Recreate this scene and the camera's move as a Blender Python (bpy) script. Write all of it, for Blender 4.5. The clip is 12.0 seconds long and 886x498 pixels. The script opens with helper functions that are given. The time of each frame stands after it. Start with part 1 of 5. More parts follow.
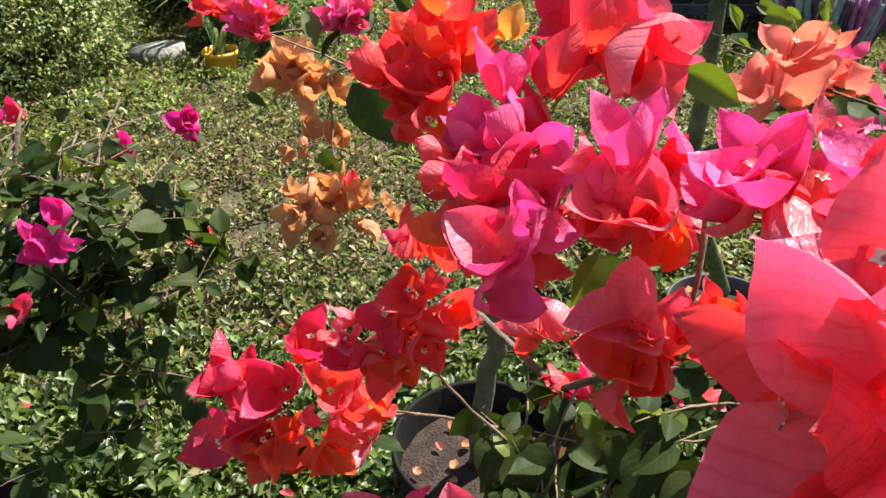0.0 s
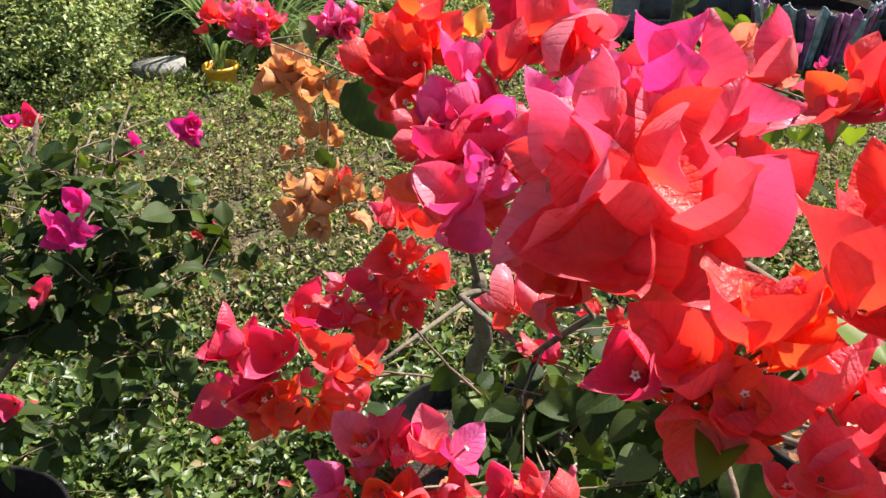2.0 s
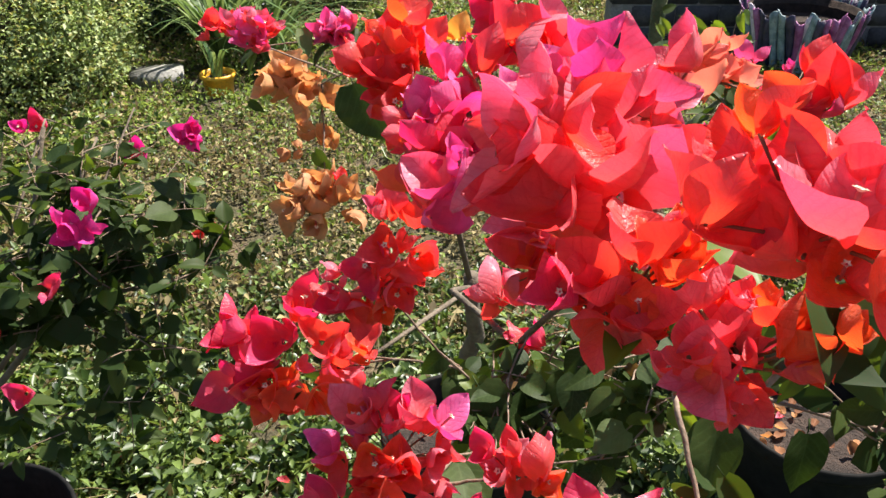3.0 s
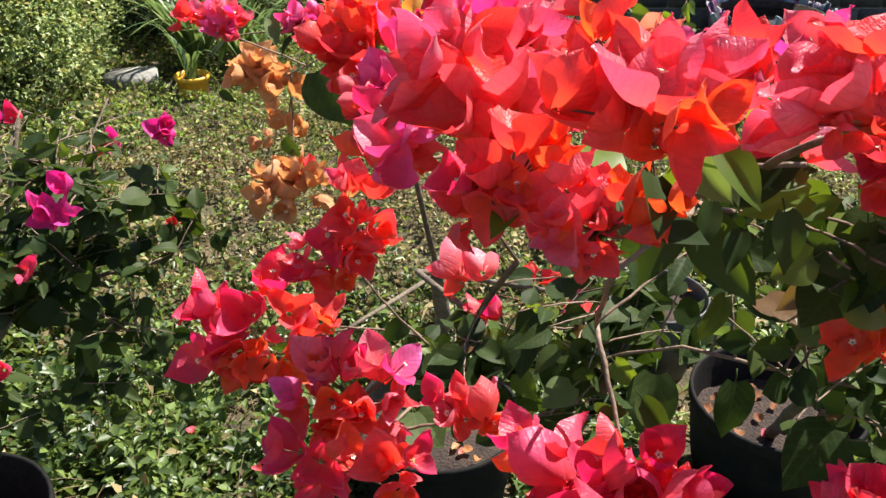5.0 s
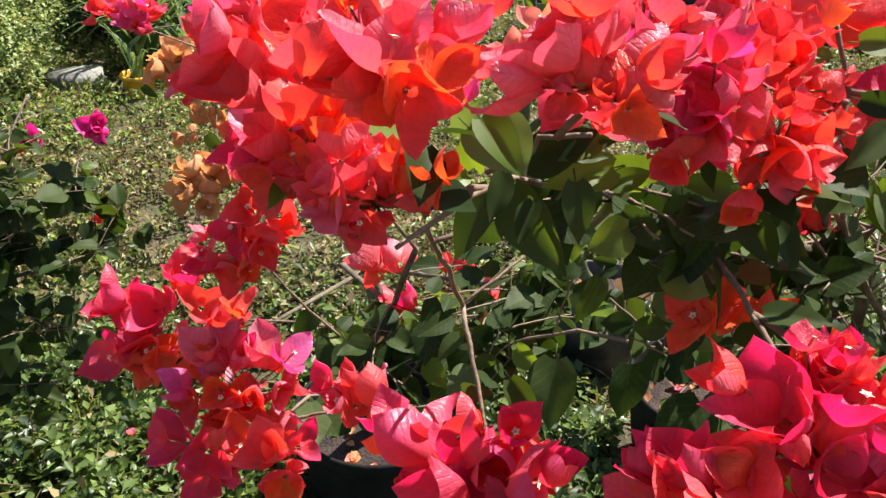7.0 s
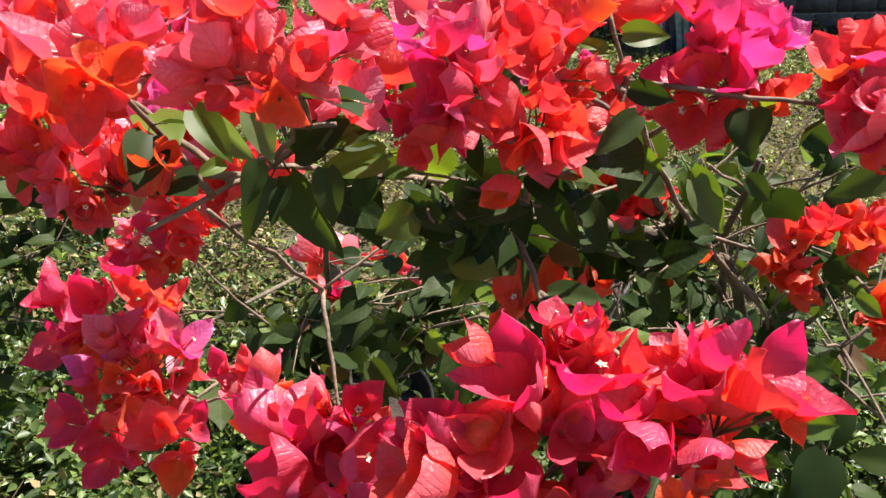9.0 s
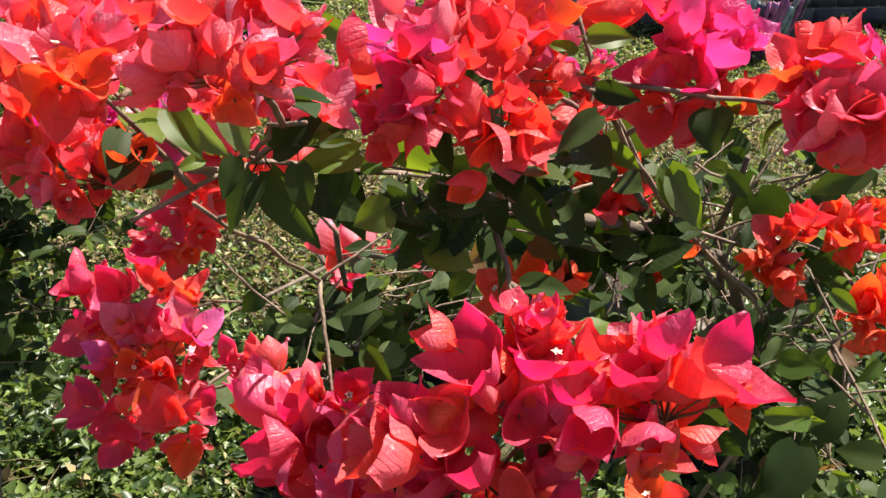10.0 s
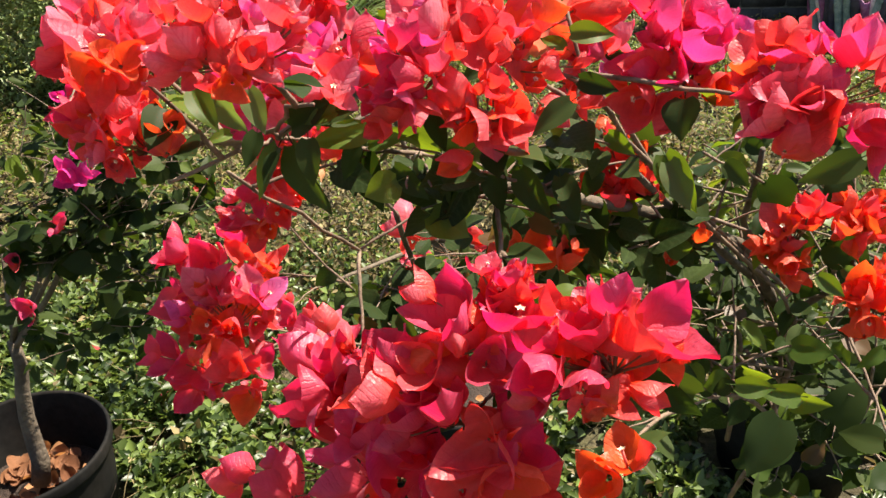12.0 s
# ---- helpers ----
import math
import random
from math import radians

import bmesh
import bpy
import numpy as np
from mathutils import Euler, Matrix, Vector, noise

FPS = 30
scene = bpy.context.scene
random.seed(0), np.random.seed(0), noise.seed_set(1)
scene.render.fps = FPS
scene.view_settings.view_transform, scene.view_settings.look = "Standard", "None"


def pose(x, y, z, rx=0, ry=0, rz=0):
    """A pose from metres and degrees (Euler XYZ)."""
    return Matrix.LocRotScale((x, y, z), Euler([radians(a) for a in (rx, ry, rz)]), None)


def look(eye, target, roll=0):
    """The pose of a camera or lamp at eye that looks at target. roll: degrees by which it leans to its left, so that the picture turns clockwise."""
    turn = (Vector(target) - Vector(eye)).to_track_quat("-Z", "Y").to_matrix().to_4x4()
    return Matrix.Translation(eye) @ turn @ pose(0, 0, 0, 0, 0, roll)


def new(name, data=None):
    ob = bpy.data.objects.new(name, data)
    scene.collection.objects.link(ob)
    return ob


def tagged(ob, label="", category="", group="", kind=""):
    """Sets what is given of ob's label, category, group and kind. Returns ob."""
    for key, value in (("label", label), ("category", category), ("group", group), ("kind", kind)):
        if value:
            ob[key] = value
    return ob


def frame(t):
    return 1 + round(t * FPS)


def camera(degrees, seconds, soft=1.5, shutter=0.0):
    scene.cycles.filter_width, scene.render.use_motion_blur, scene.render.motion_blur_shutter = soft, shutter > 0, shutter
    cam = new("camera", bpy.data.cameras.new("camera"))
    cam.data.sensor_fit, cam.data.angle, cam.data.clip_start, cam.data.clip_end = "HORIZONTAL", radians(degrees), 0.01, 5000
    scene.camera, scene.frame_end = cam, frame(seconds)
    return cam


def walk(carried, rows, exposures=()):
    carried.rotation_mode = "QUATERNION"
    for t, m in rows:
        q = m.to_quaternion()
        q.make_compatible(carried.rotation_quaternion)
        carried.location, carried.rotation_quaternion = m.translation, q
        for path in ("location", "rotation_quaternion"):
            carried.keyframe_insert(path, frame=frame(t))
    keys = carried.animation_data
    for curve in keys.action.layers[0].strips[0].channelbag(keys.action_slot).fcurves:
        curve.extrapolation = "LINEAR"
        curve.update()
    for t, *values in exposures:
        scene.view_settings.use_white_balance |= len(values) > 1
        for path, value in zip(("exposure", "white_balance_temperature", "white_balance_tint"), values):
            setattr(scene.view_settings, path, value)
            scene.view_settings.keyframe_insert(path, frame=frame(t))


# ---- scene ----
cam = camera(55.3, 12.0, soft=1.5)
PATH = [
    (0.0, (-0.0240, 0.1419, 1.6931), (-0.0315, 1.8464, 0.6470), 0.19),
    (0.5, (-0.0206, 0.1064, 1.6852), (-0.0246, 1.8207, 0.6551), 0.16),
    (1.0, (-0.0154, 0.0837, 1.6895), (-0.0207, 1.7998, 0.6624), 0.15),
    (1.5, (-0.0117, 0.0573, 1.6985), (-0.0147, 1.7772, 0.6777), 0.14),
    (2.0, (-0.0055, 0.0320, 1.7106), (-0.0083, 1.7570, 0.6983), 0.12),
    (2.5, (0.0000, 0.0000, 1.7200), (0.0000, 1.7321, 0.7200), 0.00),
    (4.5, (0.0131, -0.0769, 1.7271), (0.0505, 1.6592, 0.7348), 0.34),
    (5.0, (0.0235, -0.0935, 1.7183), (0.0802, 1.6466, 0.7339), 0.45),
    (5.5, (0.0368, -0.1012, 1.7180), (0.1059, 1.6368, 0.7309), 0.18),
    (6.0, (0.0519, -0.1079, 1.7198), (0.1411, 1.6292, 0.7327), 0.11),
    (6.5, (0.0668, -0.1026, 1.7145), (0.1871, 1.6329, 0.7278), 0.45),
    (7.0, (0.0871, -0.1038, 1.7119), (0.2296, 1.6296, 0.7245), 0.88),
    (7.5, (0.1175, -0.1088, 1.7133), (0.2648, 1.6196, 0.7179), 0.60),
    (9.5, (0.2051, -0.1435, 1.7237), (0.2887, 1.5853, 0.7216), -0.57),
    (10.0, (0.2198, -0.1540, 1.7285), (0.2457, 1.5730, 0.7201), -1.04),
    (10.5, (0.2365, -0.1692, 1.7318), (0.1861, 1.5576, 0.7239), -1.67),
    (11.0, (0.2504, -0.1825, 1.7356), (0.1398, 1.5401, 0.7255), -2.07),
    (11.5, (0.2652, -0.1968, 1.7396), (0.0996, 1.5194, 0.7260), -2.57),
    (12.0, (0.2837, -0.2101, 1.7439), (0.0515, 1.5004, 0.7339), -3.21),
]
walk(cam, [(t, look(eye, target, roll)) for t, eye, target, roll in PATH], [(0.0, 1.45, 6500, 10), (9.0, 1.45, 6450, 10), (10.0, 1.45, 6650, 10), (12.0, 1.45, 7100, 10)])

# ---- world and sun ----
SUN_TO = Vector((0.56, 0.4, 1.12)).normalized()
world = bpy.data.worlds.new("sky")
scene.world = world
world.use_nodes = True
wt = world.node_tree
sky = wt.nodes.new("ShaderNodeTexSky")
sky.sky_type, sky.sun_disc = "NISHITA", False
sky.sun_elevation = math.asin(SUN_TO.z)
sky.sun_rotation = math.atan2(SUN_TO.x, SUN_TO.y)
wt.nodes["Background"].inputs["Strength"].default_value = 0.06
wt.links.new(sky.outputs[0], wt.nodes["Background"].inputs["Color"])
sun_data = bpy.data.lights.new("sun", "SUN")
sun_data.energy, sun_data.angle, sun_data.color = 5.0, radians(0.53), (1.0, 0.94, 0.84)
sun = new("sun", sun_data)
sun.matrix_world = look(SUN_TO * 20, (0, 0, 0))

# ---- materials ----


def shader(name):
    m = bpy.data.materials.new(name)
    m.use_nodes = True
    t = m.node_tree
    return m, t, t.nodes["Principled BSDF"], t.nodes["Material Output"]


def node(t, kind, **inputs):
    n = t.nodes.new(kind)
    for key, value in inputs.items():
        n.inputs[key.replace("_", " ")].default_value = value
    return n


def ramp(t, source, stops):
    n = t.nodes.new("ShaderNodeValToRGB")
    n.color_ramp.elements[0].position, n.color_ramp.elements[0].color = stops[0][0], (*stops[0][1], 1)
    n.color_ramp.elements[1].position, n.color_ramp.elements[1].color = stops[-1][0], (*stops[-1][1], 1)
    for p, c in stops[1:-1]:
        n.color_ramp.elements.new(p).color = (*c, 1)
    t.links.new(source, n.inputs[0])
    return n.outputs[0]


def mixed(t, a, b, factor, mode="MIX"):
    n = t.nodes.new("ShaderNodeMix")
    n.data_type, n.blend_type = "RGBA", mode
    for socket, value in ((n.inputs[0], factor), (n.inputs[6], a), (n.inputs[7], b)):
        if hasattr(value, "is_linked"):
            t.links.new(value, socket)
        elif isinstance(value, (int, float)):
            socket.default_value = value
        else:
            socket.default_value = (*value, 1)
    return n.outputs[2]


def maths(t, op, a, b=0.0):
    n = t.nodes.new("ShaderNodeMath")
    n.operation = op
    for socket, value in ((n.inputs[0], a), (n.inputs[1], b)):
        if hasattr(value, "is_linked"):
            t.links.new(value, socket)
        else:
            socket.default_value = value
    return n.outputs[0]


def bump(t, height, strength, distance, target):
    n = node(t, "ShaderNodeBump", Strength=strength, Distance=distance)
    t.links.new(height, n.inputs["Height"])
    t.links.new(n.outputs[0], target)


def noise_at(t, scale, detail=4.0, space="Object"):
    c = t.nodes.new("ShaderNodeTexCoord")
    n = node(t, "ShaderNodeTexNoise", Scale=scale, Detail=detail)
    t.links.new(c.outputs[space], n.inputs["Vector"])
    return n.outputs[0]


def leafy(name, front_a, front_b, through_a, through_b, glow=0.4, rough=0.45, gloss=0.35, vein=(1, 1, 1), vein_mix=0.25, per="object", foot=None):
    """Thin plant tissue: two base colours by piece, side veins from the midrib, light coming through."""
    m, t, p, out = shader(name)
    if per == "object":
        info = t.nodes.new("ShaderNodeObjectInfo")
        rnd = info.outputs["Random"]
    else:
        info = t.nodes.new("ShaderNodeNewGeometry")
        rnd = maths(t, "POWER", info.outputs["Random Per Island"], 1.7)
    col = mixed(t, front_a, front_b, rnd)
    thr = mixed(t, through_a, through_b, rnd)
    if per == "object":
        c = t.nodes.new("ShaderNodeTexCoord")
        s = t.nodes.new("ShaderNodeSeparateXYZ")
        t.links.new(c.outputs["Object"], s.inputs[0])
        ax = maths(t, "ABSOLUTE", s.outputs[0])
        wob = maths(t, "MULTIPLY", noise_at(t, 5.0, 3.0), 0.12)
        ph = maths(t, "SUBTRACT", maths(t, "ADD", s.outputs[1], wob), maths(t, "MULTIPLY", ax, 0.9))
        side = maths(t, "POWER", maths(t, "ABSOLUTE", maths(t, "SINE", maths(t, "MULTIPLY", ph, 21.0))), 14.0)
        side_vein = side
        mid = maths(t, "LESS_THAN", ax, 0.014)
        veins = maths(t, "MAXIMUM", mid, maths(t, "MULTIPLY", side_vein, 0.7))
        col = mixed(t, col, vein, maths(t, "MULTIPLY", veins, vein_mix))
        net = t.nodes.new("ShaderNodeTexVoronoi")
        net.feature = "DISTANCE_TO_EDGE"
        net.inputs["Scale"].default_value = 9.0
        t.links.new(c.outputs["Object"], net.inputs["Vector"])
        mesh_line = maths(t, "LESS_THAN", net.outputs["Distance"], 0.035)
        col = mixed(t, col, vein, maths(t, "MULTIPLY", mesh_line, vein_mix * 0.5))
        if foot:
            near_foot = ramp(t, maths(t, "ADD", s.outputs[1], maths(t, "MULTIPLY", noise_at(t, 4.0, 3.0), 0.3)), [(0.2, (0.5, 0.5, 0.5)), (0.7, (0, 0, 0))])
            col = mixed(t, col, foot, near_foot)
            thr = mixed(t, thr, foot, near_foot)
        blotch = ramp(t, noise_at(t, 3.2, 5.0), [(0.35, (0.78, 0.78, 0.78)), (0.7, (1.12, 1.12, 1.12))])
        col = mixed(t, col, blotch, 1.0, "MULTIPLY")
        fine = maths(t, "ADD", maths(t, "MULTIPLY", maths(t, "MAXIMUM", veins, mesh_line), -0.7), noise_at(t, 14.0, 3.0))
        bump(t, fine, 0.6, 0.0009 if foot else 0.0002, p.inputs["Normal"])
    t.links.new(col, p.inputs["Base Color"])
    p.inputs["Roughness"].default_value = rough
    p.inputs["Specular IOR Level"].default_value = gloss
    if foot:
        p.inputs["Sheen Weight"].default_value = 0.12
        p.inputs["Sheen Roughness"].default_value = 0.35
        p.inputs["Sheen Tint"].default_value = (1.0, 0.75, 0.82, 1)
    tr = node(t, "ShaderNodeBsdfTranslucent")
    t.links.new(thr, tr.inputs["Color"])
    mx = node(t, "ShaderNodeMixShader", Fac=glow)
    t.links.new(p.outputs[0], mx.inputs[1])
    t.links.new(tr.outputs[0], mx.inputs[2])
    t.links.new(mx.outputs[0], out.inputs["Surface"])
    return m


def plain(name, a, b, scale, rough=0.7, relief=0.4, depth=0.005, metal=0.0, space="Object", fine=6.0):
    """Two colours in patches with finer grain and relief."""
    m, t, p, _ = shader(name)
    big, small = noise_at(t, scale, 5.0, space), noise_at(t, scale * fine, 6.0, space)
    col = mixed(t, a, b, ramp(t, big, [(0.35, (0, 0, 0)), (0.65, (1, 1, 1))]))
    grain = ramp(t, small, [(0.3, (0.7, 0.7, 0.7)), (0.7, (1.15, 1.15, 1.15))])
    t.links.new(mixed(t, col, grain, 1.0, "MULTIPLY"), p.inputs["Base Color"])
    p.inputs["Roughness"].default_value, p.inputs["Metallic"].default_value = rough, metal
    bump(t, small, relief, depth, p.inputs["Normal"])
    return m


BRACT = {
    "r": leafy("bract_red", (0.91, 0.18, 0.23), (0.92, 0.14, 0.12), (0.84, 0.026, 0.046), (0.9, 0.044, 0.022), 0.54, 0.38, 0.5, (0.72, 0.03, 0.12), 0.4, foot=(1.0, 0.11, 0.03)),
    "p": leafy("bract_pink", (0.94, 0.35, 0.48), (0.94, 0.29, 0.36), (0.87, 0.05, 0.15), (0.9, 0.06, 0.08), 0.54, 0.38, 0.5, (0.72, 0.03, 0.12), 0.4, foot=(0.98, 0.11, 0.06)),
    "m": leafy("bract_crimson", (0.8, 0.11, 0.27), (0.82, 0.095, 0.16), (0.78, 0.011, 0.125), (0.8, 0.015, 0.06), 0.54, 0.38, 0.5, (0.72, 0.03, 0.12), 0.4, foot=(0.95, 0.08, 0.05)),
    "u": leafy("bract_purple_pink", (0.9, 0.2, 0.52), (0.9, 0.17, 0.4), (0.92, 0.04, 0.28), (0.96, 0.05, 0.19), 0.48, 0.38, 0.5, (0.68, 0.05, 0.26), 0.35, foot=(0.9, 0.09, 0.18)),
    "o": leafy("bract_orange_red", (0.92, 0.15, 0.11), (0.94, 0.2, 0.07), (1.0, 0.065, 0.02), (1.0, 0.10, 0.015), 0.52, 0.38, 0.5, (0.8, 0.05, 0.03), 0.35, foot=(1.0, 0.17, 0.03)),
    "c": leafy("bract_coral", (0.9, 0.27, 0.26), (0.9, 0.34, 0.24), (0.98, 0.22, 0.18), (0.98, 0.26, 0.14), 0.46, 0.42, 0.4, (0.95, 0.5, 0.4), 0.2, foot=(0.92, 0.36, 0.18)),
    "y": leafy("bract_amber", (0.82, 0.36, 0.06), (0.84, 0.46, 0.12), (0.9, 0.32, 0.03), (0.9, 0.42, 0.06), 0.40, 0.5, 0.3, (0.9, 0.6, 0.3), 0.25),
    "q": leafy("bract_peach", (0.66, 0.31, 0.13), (0.72, 0.4, 0.21), (0.68, 0.28, 0.08), (0.72, 0.35, 0.13), 0.45, 0.55, 0.3, (0.5, 0.2, 0.1), 0.2),
    "b": leafy("bract_brown", (0.2, 0.085, 0.045), (0.3, 0.14, 0.07), (0.25, 0.1, 0.04), (0.32, 0.15, 0.06), 0.25, 0.7, 0.2, (0.12, 0.05, 0.03), 0.3),
    "g": leafy("bract_magenta", (0.78, 0.045, 0.32), (0.8, 0.06, 0.36), (0.8, 0.016, 0.22), (0.84, 0.022, 0.25), 0.40, 0.45, 0.4, (0.95, 0.4, 0.6), 0.15),
}
LEAF_LOOK = [
    ("leaf_dark", (0.017, 0.032, 0.01), (0.048, 0.068, 0.02), (0.06, 0.11, 0.008), (0.14, 0.2, 0.014), 0.24, 0.5, 0.1, (0.12, 0.17, 0.06), 0.2),
    ("leaf_young", (0.05, 0.095, 0.015), (0.12, 0.17, 0.025), (0.18, 0.27, 0.012), (0.32, 0.4, 0.02), 0.4, 0.45, 0.3, (0.26, 0.33, 0.1), 0.14),
    ("leaf_pale_back", (0.08, 0.115, 0.045), (0.13, 0.165, 0.07), (0.2, 0.3, 0.04), (0.28, 0.38, 0.06), 0.3, 0.6, 0.12, (0.24, 0.28, 0.15), 0.12),
    ("leaf_bronze", (0.09, 0.05, 0.02), (0.13, 0.07, 0.025), (0.3, 0.14, 0.03), (0.32, 0.2, 0.04), 0.3, 0.45, 0.35, (0.2, 0.1, 0.05), 0.15),
]
LEAF = [leafy(*look_) for look_ in LEAF_LOOK]
LEAF_REST = [leafy(look_[0] + "_rest", *look_[1:], per="island") for look_ in LEAF_LOOK]
TUBE = plain("floret_tube", (0.55, 0.05, 0.08), (0.6, 0.16, 0.1), 40.0, 0.6, 0.2, 0.001)
STAR = plain("floret_star", (0.85, 0.78, 0.62), (0.8, 0.7, 0.45), 60.0, 0.6, 0.2, 0.001)
GREEN_STEM = plain("mossy_stem", (0.055, 0.075, 0.03), (0.16, 0.17, 0.08), 30.0, 0.8, 0.9, 0.005)
BARK = plain("bark", (0.085, 0.062, 0.042), (0.16, 0.125, 0.09), 14.0, 0.85, 0.9, 0.006)
TWIG = plain("twig_bark", (0.12, 0.075, 0.05), (0.24, 0.17, 0.12), 40.0, 0.75, 0.6, 0.002)
STALK = plain("flower_stalk", (0.2, 0.07, 0.04), (0.17, 0.14, 0.05), 60.0, 0.6, 0.3, 0.001)
BLACK_PLASTIC = plain("black_plastic", (0.012, 0.012, 0.012), (0.02, 0.018, 0.016), 9.0, 0.65, 0.25, 0.002)
BLACK_PLASTIC.node_tree.nodes["Principled BSDF"].inputs["Specular IOR Level"].default_value = 0.06
GREY_PLASTIC = plain("weathered_plastic", (0.05, 0.05, 0.05), (0.085, 0.08, 0.075), 9.0, 0.5, 0.25, 0.002)
YELLOW_PLASTIC = plain("yellow_plastic", (0.75, 0.36, 0.02), (0.8, 0.44, 0.04), 12.0, 0.4, 0.15, 0.002)
POT_SOIL = plain("pot_soil", (0.022, 0.014, 0.011), (0.055, 0.035, 0.026), 22.0, 0.95, 1.0, 0.012)
CONCRETE = plain("old_concrete", (0.15, 0.145, 0.13), (0.3, 0.29, 0.27), 9.0, 0.9, 0.8, 0.006)
WALL_BLOCK = plain("dark_block", (0.045, 0.042, 0.045), (0.085, 0.08, 0.08), 9.0, 0.85, 0.7, 0.005)
MORTAR = plain("mortar", (0.2, 0.19, 0.18), (0.27, 0.26, 0.25), 14.0, 0.95, 0.6, 0.004)
STRAP = leafy("strap_leaf", (0.06, 0.12, 0.045), (0.2, 0.27, 0.09), (0.14, 0.24, 0.05), (0.28, 0.36, 0.1), 0.35, 0.4, 0.4, (0.3, 0.36, 0.15), 0.0)
COVER = [
    leafy("cover_leaf_green", (0.016, 0.036, 0.007), (0.17, 0.24, 0.06), (0.12, 0.2, 0.025), (0.36, 0.42, 0.09), 0.3, 0.42, 0.5, per="island"),
    leafy("cover_leaf_dry", (0.045, 0.032, 0.016), (0.41, 0.335, 0.17), (0.25, 0.18, 0.06), (0.45, 0.36, 0.15), 0.25, 0.7, 0.2, per="island"),
    leafy("hedge_leaf", (0.24, 0.31, 0.13), (0.55, 0.6, 0.3), (0.24, 0.34, 0.08), (0.46, 0.55, 0.16), 0.4, 0.5, 0.3, per="island"),
    # deep shade put into the leaf colour, for the distant shrub and hedge
    leafy("painted_shade_leaf", (0.012, 0.025, 0.014), (0.035, 0.06, 0.03), (0.02, 0.05, 0.01), (0.05, 0.1, 0.02), 0.2, 0.5, 0.35, per="island"),
    leafy("hedge_leaf_gold", (0.16, 0.17, 0.04), (0.32, 0.28, 0.09), (0.3, 0.3, 0.04), (0.45, 0.4, 0.1), 0.35, 0.5, 0.35, per="island"),
    # brighter copy of the green cover leaf, with sunlight put into its colour
    leafy("sunlit_tint_weed_leaf", (0.036, 0.072, 0.01), (0.27, 0.35, 0.06), (0.16, 0.24, 0.03), (0.42, 0.48, 0.09), 0.32, 0.5, 0.4, per="island"),
]


def earth():
    m, t, p, _ = shader("earth")
    a, b, c = noise_at(t, 0.8, 4.0), noise_at(t, 9.0, 6.0), noise_at(t, 60.0, 5.0)
    col = mixed(t, (0.045, 0.036, 0.018), (0.08, 0.075, 0.03), ramp(t, a, [(0.4, (0, 0, 0)), (0.6, (1, 1, 1))]))
    col = mixed(t, col, (0.11, 0.08, 0.045), ramp(t, b, [(0.48, (0, 0, 0)), (0.62, (1, 1, 1))]))
    col = mixed(t, col, ramp(t, c, [(0.3, (0.55, 0.55, 0.55)), (0.7, (1.25, 1.25, 1.25))]), 1.0, "MULTIPLY")
    t.links.new(col, p.inputs["Base Color"])
    p.inputs["Roughness"].default_value = 0.95
    bump(t, c, 1.0, 0.02, p.inputs["Normal"])
    return m


EARTH = earth()

# ---- building blocks ----
RNG = random.Random(11)


def mesh_of(name, verts, faces, material, smooth=True):
    me = bpy.data.meshes.new(name)
    me.from_pydata([tuple(v) for v in verts], [], faces)
    me.materials.append(material)
    if smooth:
        me.polygons.foreach_set("use_smooth", [True] * len(me.polygons))
    me.update()
    return me


def part(name, data, parent, label="", m=None):
    ob = new(name, data)
    ob.parent = parent
    if m is not None:
        ob.matrix_basis = m
    return tagged(ob, label)


def thing(name, x, y, z, label, category, group="", kind=""):
    ob = new(name)
    ob.location = (x, y, z)
    return tagged(ob, label, category, group, kind)


def tube_data(points, radii, sides=7):
    """Verts and faces of a tapered tube along a line of points."""
    verts, faces = [], []
    n = len(points)
    up = Vector((0.31, 0.17, 0.93))
    for i, p in enumerate(points):
        d = (points[min(i + 1, n - 1)] - points[max(i - 1, 0)]).normalized()
        a = d.cross(up)
        if a.length < 0.05:
            a = d.cross(Vector((1, 0, 0)))
        a.normalize()
        b = d.cross(a)
        for k in range(sides):
            w = 2 * math.pi * k / sides
            verts.append(p + (a * math.cos(w) + b * math.sin(w)) * radii[i])
    for i in range(n - 1):
        for k in range(sides):
            k2 = (k + 1) % sides
            faces.append((i * sides + k, i * sides + k2, (i + 1) * sides + k2, (i + 1) * sides + k))
    faces.append(tuple(range((n - 1) * sides, n * sides)))
    faces.append(tuple(reversed(range(sides))))
    return verts, faces


def bend(a, b, lift, wobble, n, rng):
    """A crooked line from a to b."""
    mid = (a + b) / 2 + Vector((rng.uniform(-1, 1), rng.uniform(-1, 1), rng.uniform(-0.6, 0.6))) * wobble + Vector((0, 0, lift))
    out = []
    for i in range(n + 1):
        s = i / n
        p = a * (1 - s) ** 2 + mid * 2 * s * (1 - s) + b * s * s
        if 0 < i < n:
            p += Vector((rng.uniform(-1, 1), rng.uniform(-1, 1), rng.uniform(-1, 1))) * wobble * 0.12
        out.append(p)
    return out


